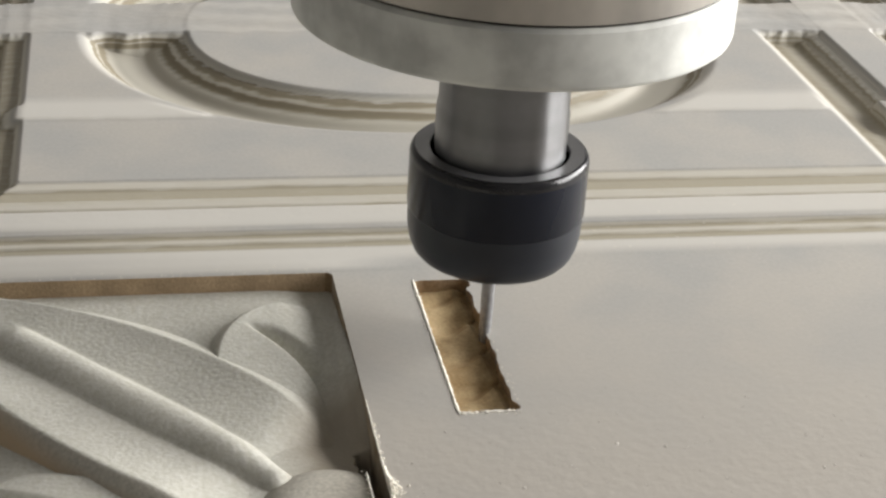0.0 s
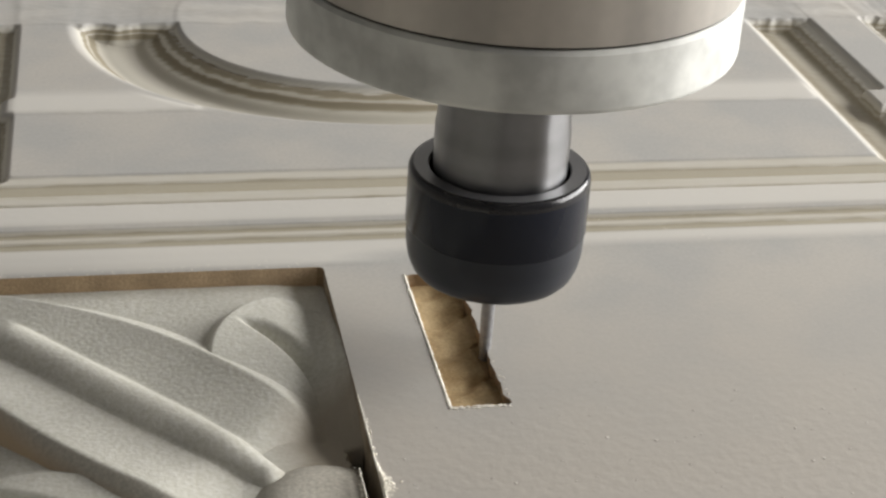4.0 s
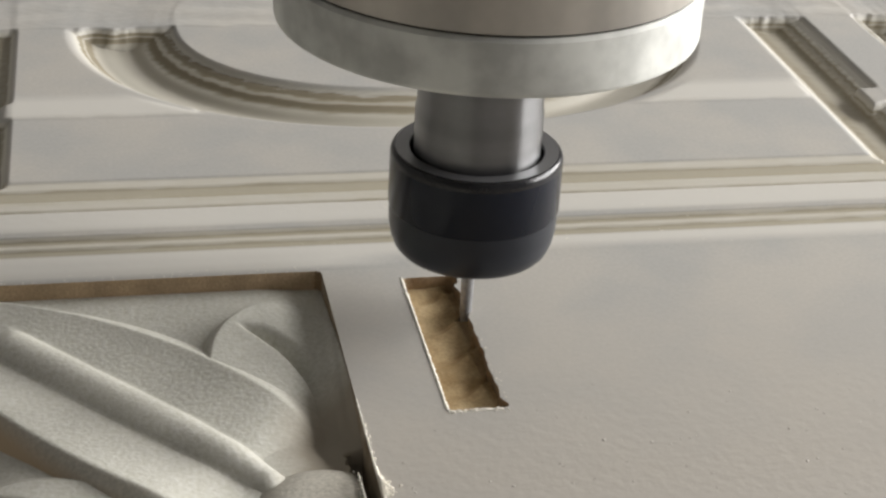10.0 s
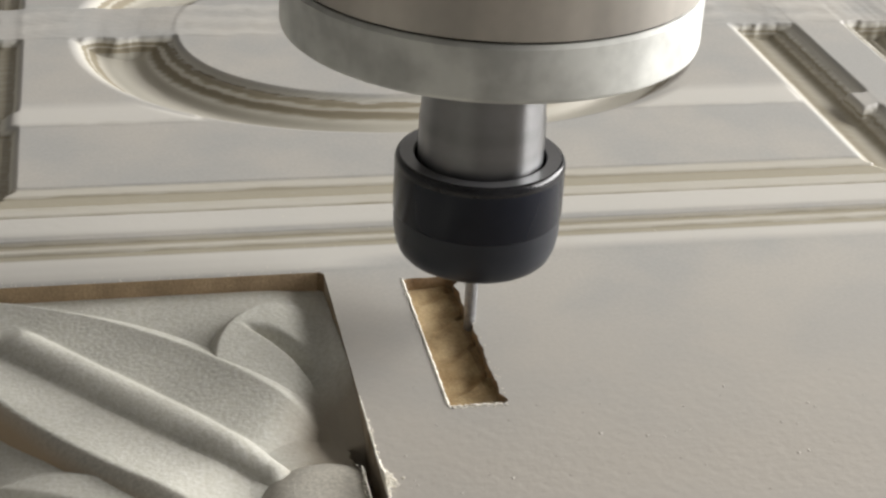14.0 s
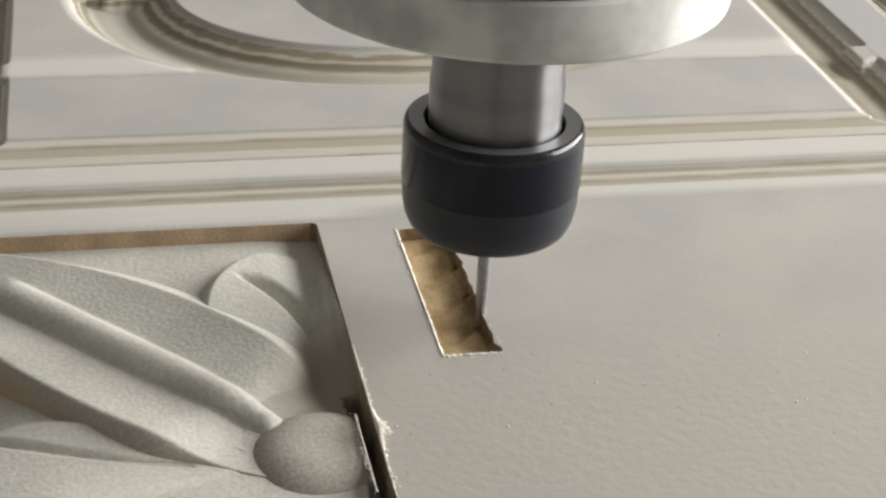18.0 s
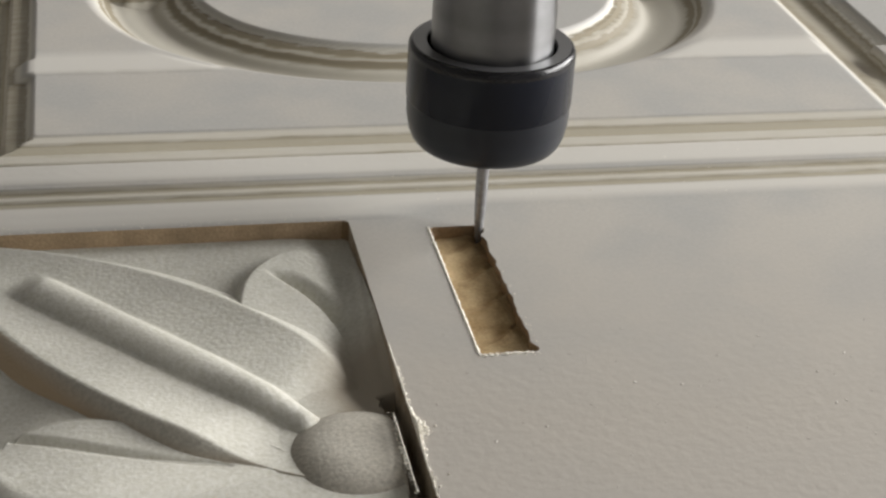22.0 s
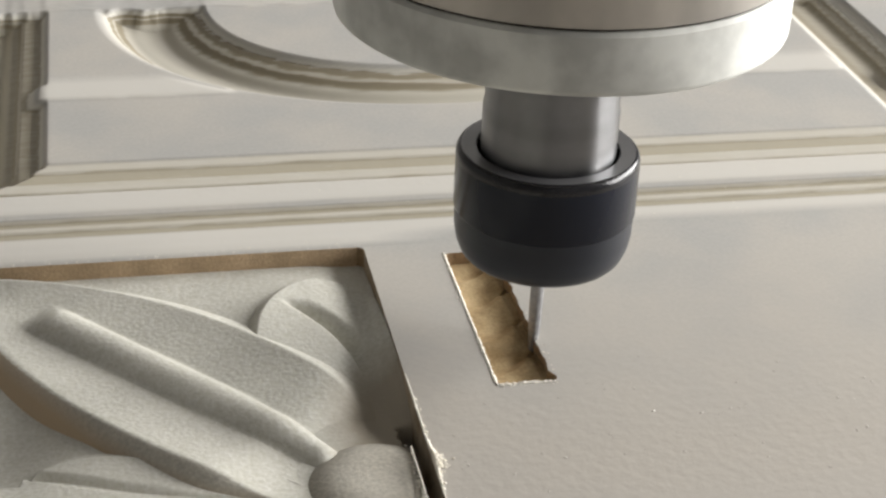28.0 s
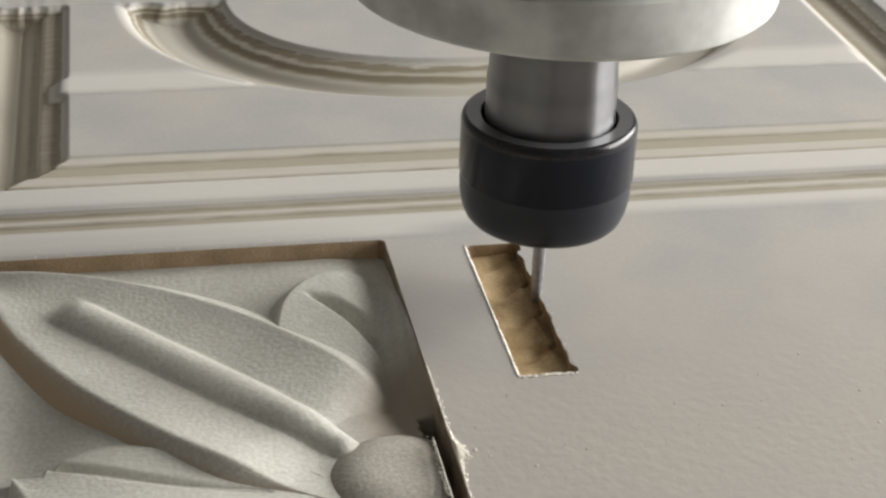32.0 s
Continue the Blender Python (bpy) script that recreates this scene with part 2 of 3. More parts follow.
# long petal's flank: darker grey than its top, tan lower and towards the tip
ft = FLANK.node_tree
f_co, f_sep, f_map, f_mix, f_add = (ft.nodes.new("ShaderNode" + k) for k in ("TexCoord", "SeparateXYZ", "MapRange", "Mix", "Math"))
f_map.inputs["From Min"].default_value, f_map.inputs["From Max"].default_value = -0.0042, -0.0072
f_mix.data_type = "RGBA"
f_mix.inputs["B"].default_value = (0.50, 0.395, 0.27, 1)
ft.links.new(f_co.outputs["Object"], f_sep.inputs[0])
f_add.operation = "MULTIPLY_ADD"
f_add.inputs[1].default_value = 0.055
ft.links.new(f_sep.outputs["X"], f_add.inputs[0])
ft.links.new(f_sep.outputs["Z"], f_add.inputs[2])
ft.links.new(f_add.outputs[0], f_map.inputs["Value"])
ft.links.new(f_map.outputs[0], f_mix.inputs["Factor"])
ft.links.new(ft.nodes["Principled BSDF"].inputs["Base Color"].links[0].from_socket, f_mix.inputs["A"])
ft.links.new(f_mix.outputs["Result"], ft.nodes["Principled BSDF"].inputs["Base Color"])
DUST = material("sawdust", (0.66, 0.57, 0.44), 0.95, spread=0.15, scale=300, fine=2500, bump=0.5, spec=0.1)
STEEL = turned_metal("ground_steel", (0.225, 0.225, 0.228), 0.29, 1.0, 150.0, 8.0, 0.14, 0.9)
BLACK = turned_metal("black_oxide_steel", (0.008, 0.010, 0.017), 0.24, 0.0, 90.0, 10.0, 0.2, 0.5, 0.22)
BLACKDULL = turned_metal("worn_black_steel", (0.020, 0.023, 0.031), 0.36, 0.0, 90.0, 10.0, 0.2, 0.5, 0.32)
RIM = material("polished_black_rim", (0.012, 0.012, 0.014), 0.22, 0.0, spread=0.1, bump=0.01, spec=0.42)
# top face lighter than the nut: the flange's reflection put into its colour
NUTFACE = turned_metal("pale_face_steel", (0.15, 0.15, 0.155), 0.33, 0.6, 60.0, 10.0, 0.2)
GREYMETAL = turned_metal("dull_aluminium", (0.57, 0.575, 0.54), 0.60, 0.1, 70.0, 70.0, 0.2, 0.8)
for n in GREYMETAL.node_tree.nodes:
    if n.type == "TEX_NOISE":
        n.inputs["Detail"].default_value = 6.0
stain = [n for n in GREYMETAL.node_tree.nodes if n.type == "VALTORGB"][0].color_ramp.elements
stain[0].position, stain[1].position = 0.36, 0.56
BODYMETAL = turned_metal("turned_aluminium", (0.43, 0.40, 0.355), 0.46, 0.15, 8.0, 90.0, 0.25, 0.8)
CARBIDE = material("carbide", (0.33, 0.33, 0.335), 0.4, 0.5, spread=0.05, bump=0.02)
# unseen north wall, paler than the rest to throw light on the board
NORTHWALL = material("bounce_plaster", (0.45, 0.44, 0.42), 0.9, spread=0.05, scale=3, fine=60, bump=0.1, dist=0.002)
WALL = material("plaster", (0.24, 0.235, 0.23), 0.9, spread=0.05, scale=3, fine=60, bump=0.1, dist=0.002)
FLOOR = material("concrete", (0.16, 0.155, 0.15), 0.85, spread=0.15, scale=2, fine=50, bump=0.2, dist=0.002)
BED = material("cast_bed", (0.20, 0.21, 0.22), 0.5, 0.4, spread=0.1, scale=10, fine=120, bump=0.1, dist=0.0005)
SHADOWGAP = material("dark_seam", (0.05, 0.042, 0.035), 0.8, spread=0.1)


# ---- mesh helpers ----
def mesh_of(name, verts, faces, mat, smooth=True):
    me = bpy.data.meshes.new(name)
    me.from_pydata([tuple(v) for v in np.asarray(verts, float).tolist()], [], np.asarray(faces).tolist() if not isinstance(faces, list) else faces)
    me.update()
    if smooth:
        me.polygons.foreach_set("use_smooth", [True] * len(me.polygons))
    me.materials.append(mat)
    return me


def part_mesh(name, me, parent, label=""):
    ob = new(name, me)
    if parent is not None:
        ob.parent = parent
    if label:
        tagged(ob, label)
    return ob


def part(name, bm, mat, parent, label="", smooth=False):
    me = bpy.data.meshes.new(name)
    bm.to_mesh(me)
    bm.free()
    me.materials.append(mat)
    if smooth:
        me.polygons.foreach_set("use_smooth", [True] * len(me.polygons))
    return part_mesh(name, me, parent, label)


def box_bm(x0, x1, y0, y1, z0, z1, bevel=0.0):
    bm = bmesh.new()
    bmesh.ops.create_cube(bm, size=1.0)
    for v in bm.verts:
        v.co = Vector((x0 + (v.co.x + 0.5) * (x1 - x0), y0 + (v.co.y + 0.5) * (y1 - y0), z0 + (v.co.z + 0.5) * (z1 - z0)))
    if bevel:
        bmesh.ops.bevel(bm, geom=bm.edges[:], offset=bevel, segments=2, affect="EDGES")
    return bm


def lathe(name, profile, mat, parent, label="", n=96, sharp=40):
    """A turned part: profile is (radius, z) from top to bottom, about the z axis."""
    pr = np.array(profile, float)
    th = np.linspace(0, 2 * math.pi, n, endpoint=False)
    verts = np.concatenate([np.c_[r * np.cos(th), r * np.sin(th), np.full(n, z)] for r, z in pr])
    faces = []
    for k in range(len(pr) - 1):
        for i in range(n):
            j = (i + 1) % n
            faces.append((k * n + i, (k + 1) * n + i, (k + 1) * n + j, k * n + j))
    faces.append(tuple(range(n)))
    faces.append(tuple(range((len(pr) - 1) * n, len(pr) * n))[::-1])
    me = mesh_of(name, verts, faces, mat)
    me.set_sharp_from_angle(angle=radians(sharp))
    return part_mesh(name, me, parent, label)


def sheet(xs, ys, zfun):
    """Vertices and quads of a height field over the lines xs and ys."""
    X, Y = np.meshgrid(xs, ys)
    Z = zfun(X, Y)
    nx, ny = len(xs), len(ys)
    idx = np.arange(nx * ny).reshape(ny, nx)
    f = np.stack([idx[:-1, :-1], idx[:-1, 1:], idx[1:, 1:], idx[1:, :-1]], -1).reshape(-1, 4)
    return np.c_[X.ravel(), Y.ravel(), Z.ravel()], f


def smoothstep(a, b, v):
    t = np.clip((v - a) / (b - a), 0, 1)
    return t * t * (3 - 2 * t)


# ---- the board's carved surface ----
GROOVE = 0.023


def groove(u):
    """Depth of the frame moulding at u from 0 to 1 across it: a step, a flat, an ogee to the bottom, and back."""
    w = np.minimum(u, 1 - u)
    d = 0.0016 * smoothstep(0.0, 0.075, w) + 0.0007 * smoothstep(0.18, 0.21, w) + 0.0017 * smoothstep(0.21, 0.31, w) + 0.0012 * smoothstep(0.35, 0.41, w) - 0.0005 * smoothstep(0.43, 0.5, w)
    return np.where((u > 0) & (u < 1), d, 0.0)


def flat_groove(v):
    """Depth of the level rails' moulding at v from 0 to 1: thin steps down through the board's colour bands, and back.
    """
    d = 0.0006 * smoothstep(0.0, 0.04, v) + 0.0007 * smoothstep(0.15, 0.20, v) - 0.0007 * smoothstep(0.40, 0.46, v) + 0.0007 * smoothstep(0.62, 0.66, v) - 0.0013 * smoothstep(0.72, 0.79, v)
    return np.where((v > 0) & (v < 1), d, 0.0)


def lopsided(u):
    """Depth of a moulding with a doubled steep lip and a long slope on its outer side, and ledges up to its inner edge."""
    d = 0.0032 * smoothstep(-0.02, 0.33, u) + 0.0008 * smoothstep(0.30, 0.57, u)
    d = d - 0.0029 * np.clip((u - 0.585) / 0.325, 0, 1) + 0.00011 * np.sin((u - 0.585) * 47) * (u > 0.585) * (u < 0.91) - 0.0011 * smoothstep(0.95, 1.0, u)
    return np.where((u > 0) & (u < 1), d, 0.0)


def west_profile(u):
    """Depth of the side moulding on the far side from the window: a steep lip, a ledge, a long rippled slope, and back."""
    d = 0.0026 * smoothstep(0.0, 0.11, u) + 0.0044 * smoothstep(0.19, 0.56, u) + 0.0004 * np.sin(u * 42.0) * smoothstep(0.2, 0.3, u) * (1 - smoothstep(0.5, 0.6, u))
    d = d - 0.0070 * smoothstep(0.62, 1.0, u)
    return np.where((u > 0) & (u < 1), d, 0.0)


def board_height(X, Y):
    ix0, ix1, iy0, iy1 = -0.0685, 0.1515, 0.0505, 0.30
    out = np.maximum(np.maximum(ix0 - X, X - ix1), np.maximum(iy0 - Y, Y - iy1))
    side = np.maximum(ix0 - X, X - ix1) > np.maximum(iy0 - Y, Y - iy1)
    # fibre pulled out along the edges makes them waver
    Yt = Y + 0.0005 * np.sin(X * 310 + 2 * np.sin(X * 131)) + 0.00016 * np.sin(X * 870 + 3 * np.sin(X * 233)) + 0.00008 * np.sin(X * 1900 + 2 * np.sin(X * 517))
    fray = 0.07 * (Yt - Y)
    d = np.where(side & (X < 0), west_profile(out / (GROOVE + 0.003)), 0.0)
    east = out / GROOVE
    d = np.where(side & (X > 0), lopsided(east) * 1.3, d)
    d = np.where(side, d, flat_groove((out + fray) / GROOVE))
    out2 = np.maximum(0.2134 - X, iy0 - Y)
    d = np.maximum(d, np.where(0.2134 - X > iy0 - Y, groove(out2 / GROOVE) * 1.3, flat_groove(out2 / GROOVE)) * (X > 0.19))
    # the ring
    dx, dy = np.abs(X - 0.040) / 0.0955, np.abs(Y - 0.155) / 0.0795
    rho = (dx ** 2.2 + dy ** 2.2) ** (1 / 2.2)
    d = np.maximum(d, lopsided((1 - rho) / 0.335) * 1.8)
    # bands that the cutter has not gone over yet, with torn edges
    band = smoothstep(0.1518, 0.1526, Yt) * (1 - smoothstep(0.1785, 0.1793, Yt)) * (X > -0.1)
    clear = smoothstep(1.0, 1.05, rho) * smoothstep(-0.0750, -0.0700, X) * (X < 0.19)
    strip = smoothstep(0.0868, 0.0878, Y) * (1 - smoothstep(0.0965, 0.099, Y)) * clear * (1 - smoothstep(0.1495, 0.1525, X))
    ridge = smoothstep(0.0866, 0.0882, Y + 0.3 * (Yt - Y)) * (1 - smoothstep(0.090, 0.108, Y)) * clear * (1 - smoothstep(0.1495, 0.1525, X))
    nick = np.exp(-((X + 0.0208) / 0.0011) ** 2 - ((Y - 0.0912) / 0.0013) ** 2)
    block = smoothstep(0.0835, 0.0850, Yt - 0.5 * (X - 0.172)) * (1 - smoothstep(0.094, 0.0965, Yt)) * smoothstep(0.1665, 0.1685, X) * (X < 0.19)
    d = d * (1 - 0.93 * band) * (1 - 0.9 * strip) * (1 - 0.93 * block)
    # the narrow moulding before the frame
    v = (0.0222 - Y - fray) / 0.0102
    n = 0.0013 * smoothstep(0.02, 0.12, v) - 0.0007 * smoothstep(0.27, 0.38, v) + 0.0007 * smoothstep(0.48, 0.60, v) - 0.0013 * smoothstep(0.91, 1.0, v)
    d = d + np.where((v > 0) & (v < 1), n, 0)
    dusty = smoothstep(0.0222, 0.0245, Y) * (1 - smoothstep(0.0320, 0.0345, Y))
    dusty = dusty + (smoothstep(0.0002, 0.0018, Y) + (smoothstep(0.003, 0.0095, Y) - smoothstep(0.0002, 0.0018, Y)) * smoothstep(-0.01, 0.03, X)) * (1 - smoothstep(0.0110, 0.0120, Y))
    z = -d + 0.00055 * dusty + 0.0007 * ridge + 0.0004 * band * (0.45 + 0.3 * np.sin((Yt - 0.15) * 560 + 1.6 * np.sin(X * 37)) * np.sin(X * 23 + 1) + 0.10 * np.sin(X * 640 + 3 * np.sin(Y * 410)) * np.sin(Y * 900 + 2 * np.sin(X * 300))) - 0.0006 * nick
    return z


def lines(*spans):
    """Coordinates of grid lines: spans of (start, end, step)."""
    out = []
    for a, b, s in spans:
        n = max(1, round((b - a) / s))
        out += [a + (b - a) * k / n for k in range(n)]
    return np.array(out + [spans[-1][1]])


BX0, BX1, BY0, BY1, BTH = -0.30, 0.42, -0.34, 0.50, 0.018
SLOT = (0.0172, 0.0291, -0.0583, -0.0050)
POCK_L, POCK_N, POCK_D = -0.19, -0.20, 0.0040

board = new("door_panel")
tagged(board, "grey fibreboard door panel with half-carved mouldings and flower", "panel")

XF = lines((BX0, -0.11, 0.02), (-0.11, 0.245, 0.0009), (0.245, BX1, 0.02))


def tile(name, xs, ys, label="", mat=BOARD):
    v, f = sheet(xs, ys, board_height)
    return part_mesh(name, mesh_of(name, v, f, mat), board, label)


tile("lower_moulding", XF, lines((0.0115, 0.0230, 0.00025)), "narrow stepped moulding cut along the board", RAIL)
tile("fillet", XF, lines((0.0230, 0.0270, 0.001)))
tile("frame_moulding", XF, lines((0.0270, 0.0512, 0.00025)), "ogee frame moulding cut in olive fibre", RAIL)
XL = lines((BX0, -0.11, 0.02), (-0.11, -0.0655, 0.0005))
XC = lines((-0.0655, 0.1490, 0.0007))
XR = lines((0.1490, 0.245, 0.0006), (0.245, BX1, 0.02))
YU = lines((0.0512, 0.235, 0.0007), (0.235, BY1, 0.02))
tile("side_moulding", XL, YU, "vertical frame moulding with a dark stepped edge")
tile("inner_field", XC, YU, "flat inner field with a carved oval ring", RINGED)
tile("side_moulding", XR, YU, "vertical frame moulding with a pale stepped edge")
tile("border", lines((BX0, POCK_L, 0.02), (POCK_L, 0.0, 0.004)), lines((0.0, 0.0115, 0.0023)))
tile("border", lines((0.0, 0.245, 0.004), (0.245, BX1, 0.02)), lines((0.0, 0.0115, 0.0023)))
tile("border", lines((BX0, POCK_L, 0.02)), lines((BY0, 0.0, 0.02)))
tile("border", lines((POCK_L, 0.0, 0.02)), lines((BY0, POCK_N, 0.02)))


rnd = random.Random(5)
SX0, SX1, SY0, SY1 = SLOT


def slot_edge(n, jag):
    """The outline of the slot's mouth, counter-clockwise, its edges frayed."""
    pts = []
    r = 0.0007
    for k in range(n):
        pts.append((SX0 + 0.00008 * rnd.uniform(-1, 1), SY1 - r - (SY1 - SY0 - 2 * r) * k / n))
    for k in range(n // 4):
        pts.append((SX0 + r + (SX1 - SX0 - 2 * r) * k / (n // 4), SY0 + jag * 0.6 * rnd.uniform(-1, 1)))
    for k in range(n):
        y = SY0 + r + (SY1 - SY0 - 2 * r) * k / n
        pts.append((SX1 - 0.0005 + 0.00045 * noise.noise(Vector((y * 260, 3.1, 0))) + 0.0003 * noise.noise(Vector((y * 800, 7.7, 0))) + jag * 0.7 * rnd.uniform(-1, 1) + 0.0007 * (y > SY1 - 0.0034) + 0.0006 * (y < SY0 + 0.003), y))
    for k in range(n // 4):
        pts.append((SX1 - r - (SX1 - SX0 - 2 * r) * k / (n // 4), SY1 + jag * 0.3 * rnd.uniform(-1, 1)))
    return pts


MOUTH = slot_edge(64, 0.00018)
SLOT_D = 0.0030


def field_round_slot():
    """The flat field to the right of the pocket, with the slot's mouth left open."""
    bm = bmesh.new()
    gap_y = -0.060
    outer = [(0.0, 0.0), (0.0, gap_y), (0.0002, -0.075), (0.0004, -0.10), (0.0004, BY0), (BX1, BY0), (BX1, 0.0)]
    loops = []
    for pts in (outer, MOUTH):
        vs = [bm.verts.new((x, y, 0)) for x, y in pts]
        loops += [bm.edges.new((vs[i], vs[(i + 1) % len(vs)])) for i in range(len(vs))]
    bmesh.ops.triangle_fill(bm, use_beauty=True, use_dissolve=False, edges=loops)
    for f in bm.faces:
        if f.normal.z < 0:
            f.normal_flip()
    return part("border", bm, BOARD, board, "plain grey field with a slot cut into it")


field_round_slot()


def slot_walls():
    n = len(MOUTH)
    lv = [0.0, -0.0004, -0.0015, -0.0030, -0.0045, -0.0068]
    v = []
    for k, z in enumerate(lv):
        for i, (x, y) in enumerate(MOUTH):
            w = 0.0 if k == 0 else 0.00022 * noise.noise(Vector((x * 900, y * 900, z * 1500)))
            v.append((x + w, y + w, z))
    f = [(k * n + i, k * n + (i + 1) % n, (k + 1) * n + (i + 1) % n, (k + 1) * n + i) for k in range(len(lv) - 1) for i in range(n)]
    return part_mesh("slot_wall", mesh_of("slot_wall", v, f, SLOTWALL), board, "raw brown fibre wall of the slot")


slot_walls()


def slot_floor(X, Y):
    """The slot's bottom, with the scallops that the turning cutter left."""
    u, w = (X - SX0) / (SX1 - SX0), (Y - SY0) / (SY1 - SY0)
    z = -SLOT_D + 0 * X
    saw = (w * 4.3 + 0.25 - 0.55 * u * u) % 1.0
    cusp = np.minimum(saw / 0.82, (1 - saw) / 0.18)
    z = z + 0.0013 * (cusp - 0.5) * (0.25 + 0.75 * u) + 0.0005 * (u - 0.5) * np.sin(w * 13)
    z = z + 0.0013 * smoothstep(0.40, 1.0, u)
    z = z - 0.0011 * smoothstep(0.84, 0.96, u + 0.10 * saw) * (0.35 + 0.65 * saw) - 0.0016 * np.exp(-((u - 0.9) / 0.1) ** 2 - ((w - 0.975) / 0.03) ** 2)
    return z


v, f = sheet(lines((SX0 - 0.0006, SX1 + 0.0006, 0.00025)), lines((SY0 - 0.0006, SY1 + 0.0006, 0.00025)), slot_floor)
part_mesh("slot_floor", mesh_of("slot_floor", v, f, RAWFLOOR), board, "brown slot bottom with scalloped cutter marks")

# the pocket: floor, walls, and the cut-through gap beside the boss
FL = -POCK_D


def fillet(X, Y):
    """How the pocket's ground falls towards its wall beside the slot."""
    return -0.0007 * smoothstep(-0.014, -0.003, X) * smoothstep(-0.070, -0.050, Y)


def hollow_by_boss(X, Y):
    """The deep, narrow hollows between the petals: by the wall, and below the long petal's tip."""
    return 0.0030 * np.exp(-((X + 0.0055) / 0.0070) ** 2 - ((Y + 0.0530) / 0.0120) ** 2) + 0.0042 * np.exp(-((X + 0.0800) / 0.013) ** 2 - ((Y + 0.0600) / 0.013) ** 2)


def cove(X, Y):
    """The hollow curve in which the ground runs up the wall beside the slot, wider towards the boss."""
    grow = smoothstep(-0.006, -0.042, Y)
    wide = 0.0035 + 0.0065 * grow
    up = np.clip((X + wide) / wide, 0, 1) ** 1.7
    return 0.0042 * (0.25 + 0.75 * grow) * smoothstep(-0.002, -0.012, Y) * (1 - smoothstep(-0.0500, -0.0645, Y)) * up * (1 + 0.06 * np.sin(X * 2600 + 2 * np.sin(Y * 90)))


def pocket_floor(X, Y):
    z = FL + 0.00025 * np.sin(X * 140 + 1) * np.sin(Y * 120)
    z = z + fillet(X, Y) + cove(X, Y) - hollow_by_boss(X, Y) - 0.0036 * np.exp(-((X + 0.0125) / 0.0075) ** 2 - ((Y + 0.0275) / 0.0110) ** 2)
    gap = smoothstep(-0.0035, -0.0030, X + 0.0003 * np.sin(Y * 1500)) * (1 - smoothstep(-0.0635, -0.0615, Y))
    return z - 0.0065 * gap


v, f = sheet(lines((POCK_L, -0.10, 0.005), (-0.10, -0.0040, 0.0008), (-0.0040, 0.0, 0.00025)), lines((POCK_N, -0.12, 0.005), (-0.12, -0.0700, 0.0008), (-0.0700, -0.0600, 0.0004), (-0.0600, 0.0, 0.0008)), pocket_floor)
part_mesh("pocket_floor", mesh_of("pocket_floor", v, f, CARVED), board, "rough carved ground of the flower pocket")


def wall_strip(name, pts, z0, z1, mat, label=""):
    """An upright wall along the line pts, from z1 down to z0."""
    n = len(pts)
    v = [(x, y, z1) for x, y in pts] + [(x, y, z0) for x, y in pts]
    f = [(i, i + 1, n + i + 1, n + i) for i in range(n - 1)]
    return part_mesh(name, mesh_of(name, v, f, mat, False), board, label)


wall_strip("pocket_wall", [(x, 0.0) for x in np.linspace(POCK_L, 0.0, 80)], FL - 0.0065, 0.0, CORE, "tan sawn wall of the pocket")
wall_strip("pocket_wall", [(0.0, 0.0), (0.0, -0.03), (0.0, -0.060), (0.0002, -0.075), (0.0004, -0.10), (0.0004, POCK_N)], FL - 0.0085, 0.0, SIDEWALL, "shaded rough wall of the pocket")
wall_strip("pocket_wall", [(POCK_L, 0.0), (POCK_L, POCK_N)], FL - 0.002, 0.0, CORE)
wall_strip("pocket_wall", [(POCK_L, POCK_N), (0.0, POCK_N)], FL - 0.002, 0.0, CORE)
part("board_core", box_bm(BX0, BX1, BY0, BY1, -BTH, -0.0125), CORE, board, "raw fibreboard underside")
for nm, pts in (("board_edge", [(BX0, BY0), (BX1, BY0)]), ("board_edge", [(BX1, BY0), (BX1, BY1)]), ("board_edge", [(BX1, BY1), (BX0, BY1)]), ("board_edge", [(BX0, BY1), (BX0, BY0)])):
    wall_strip(nm, pts, -BTH, 0.0, CORE)


def pocket_corner(r=0.0014, n=10):
    """The rounded inner corner that the round cutter leaves between the pocket's two walls."""
    arc = [(-r + r * math.cos(a), -r + r * math.sin(a)) for a in np.linspace(0, math.pi / 2, n)]
    v = [(0.0, 0.0, 0.0)] + [(x, y, 0.0) for x, y in arc]
    part_mesh("border", mesh_of("border", v, [(0, k, k + 1) for k in range(1, n)], BOARD, False), board)
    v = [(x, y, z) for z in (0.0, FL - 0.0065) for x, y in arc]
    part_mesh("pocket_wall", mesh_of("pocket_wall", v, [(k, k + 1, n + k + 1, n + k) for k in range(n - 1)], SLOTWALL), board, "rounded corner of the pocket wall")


pocket_corner()


# ---- the carved flower ----
BOSS = Vector((-0.0098, -0.0825))
BOSS_TOP = Vector((-0.0098, -0.0815))
GAP_X = -0.0030


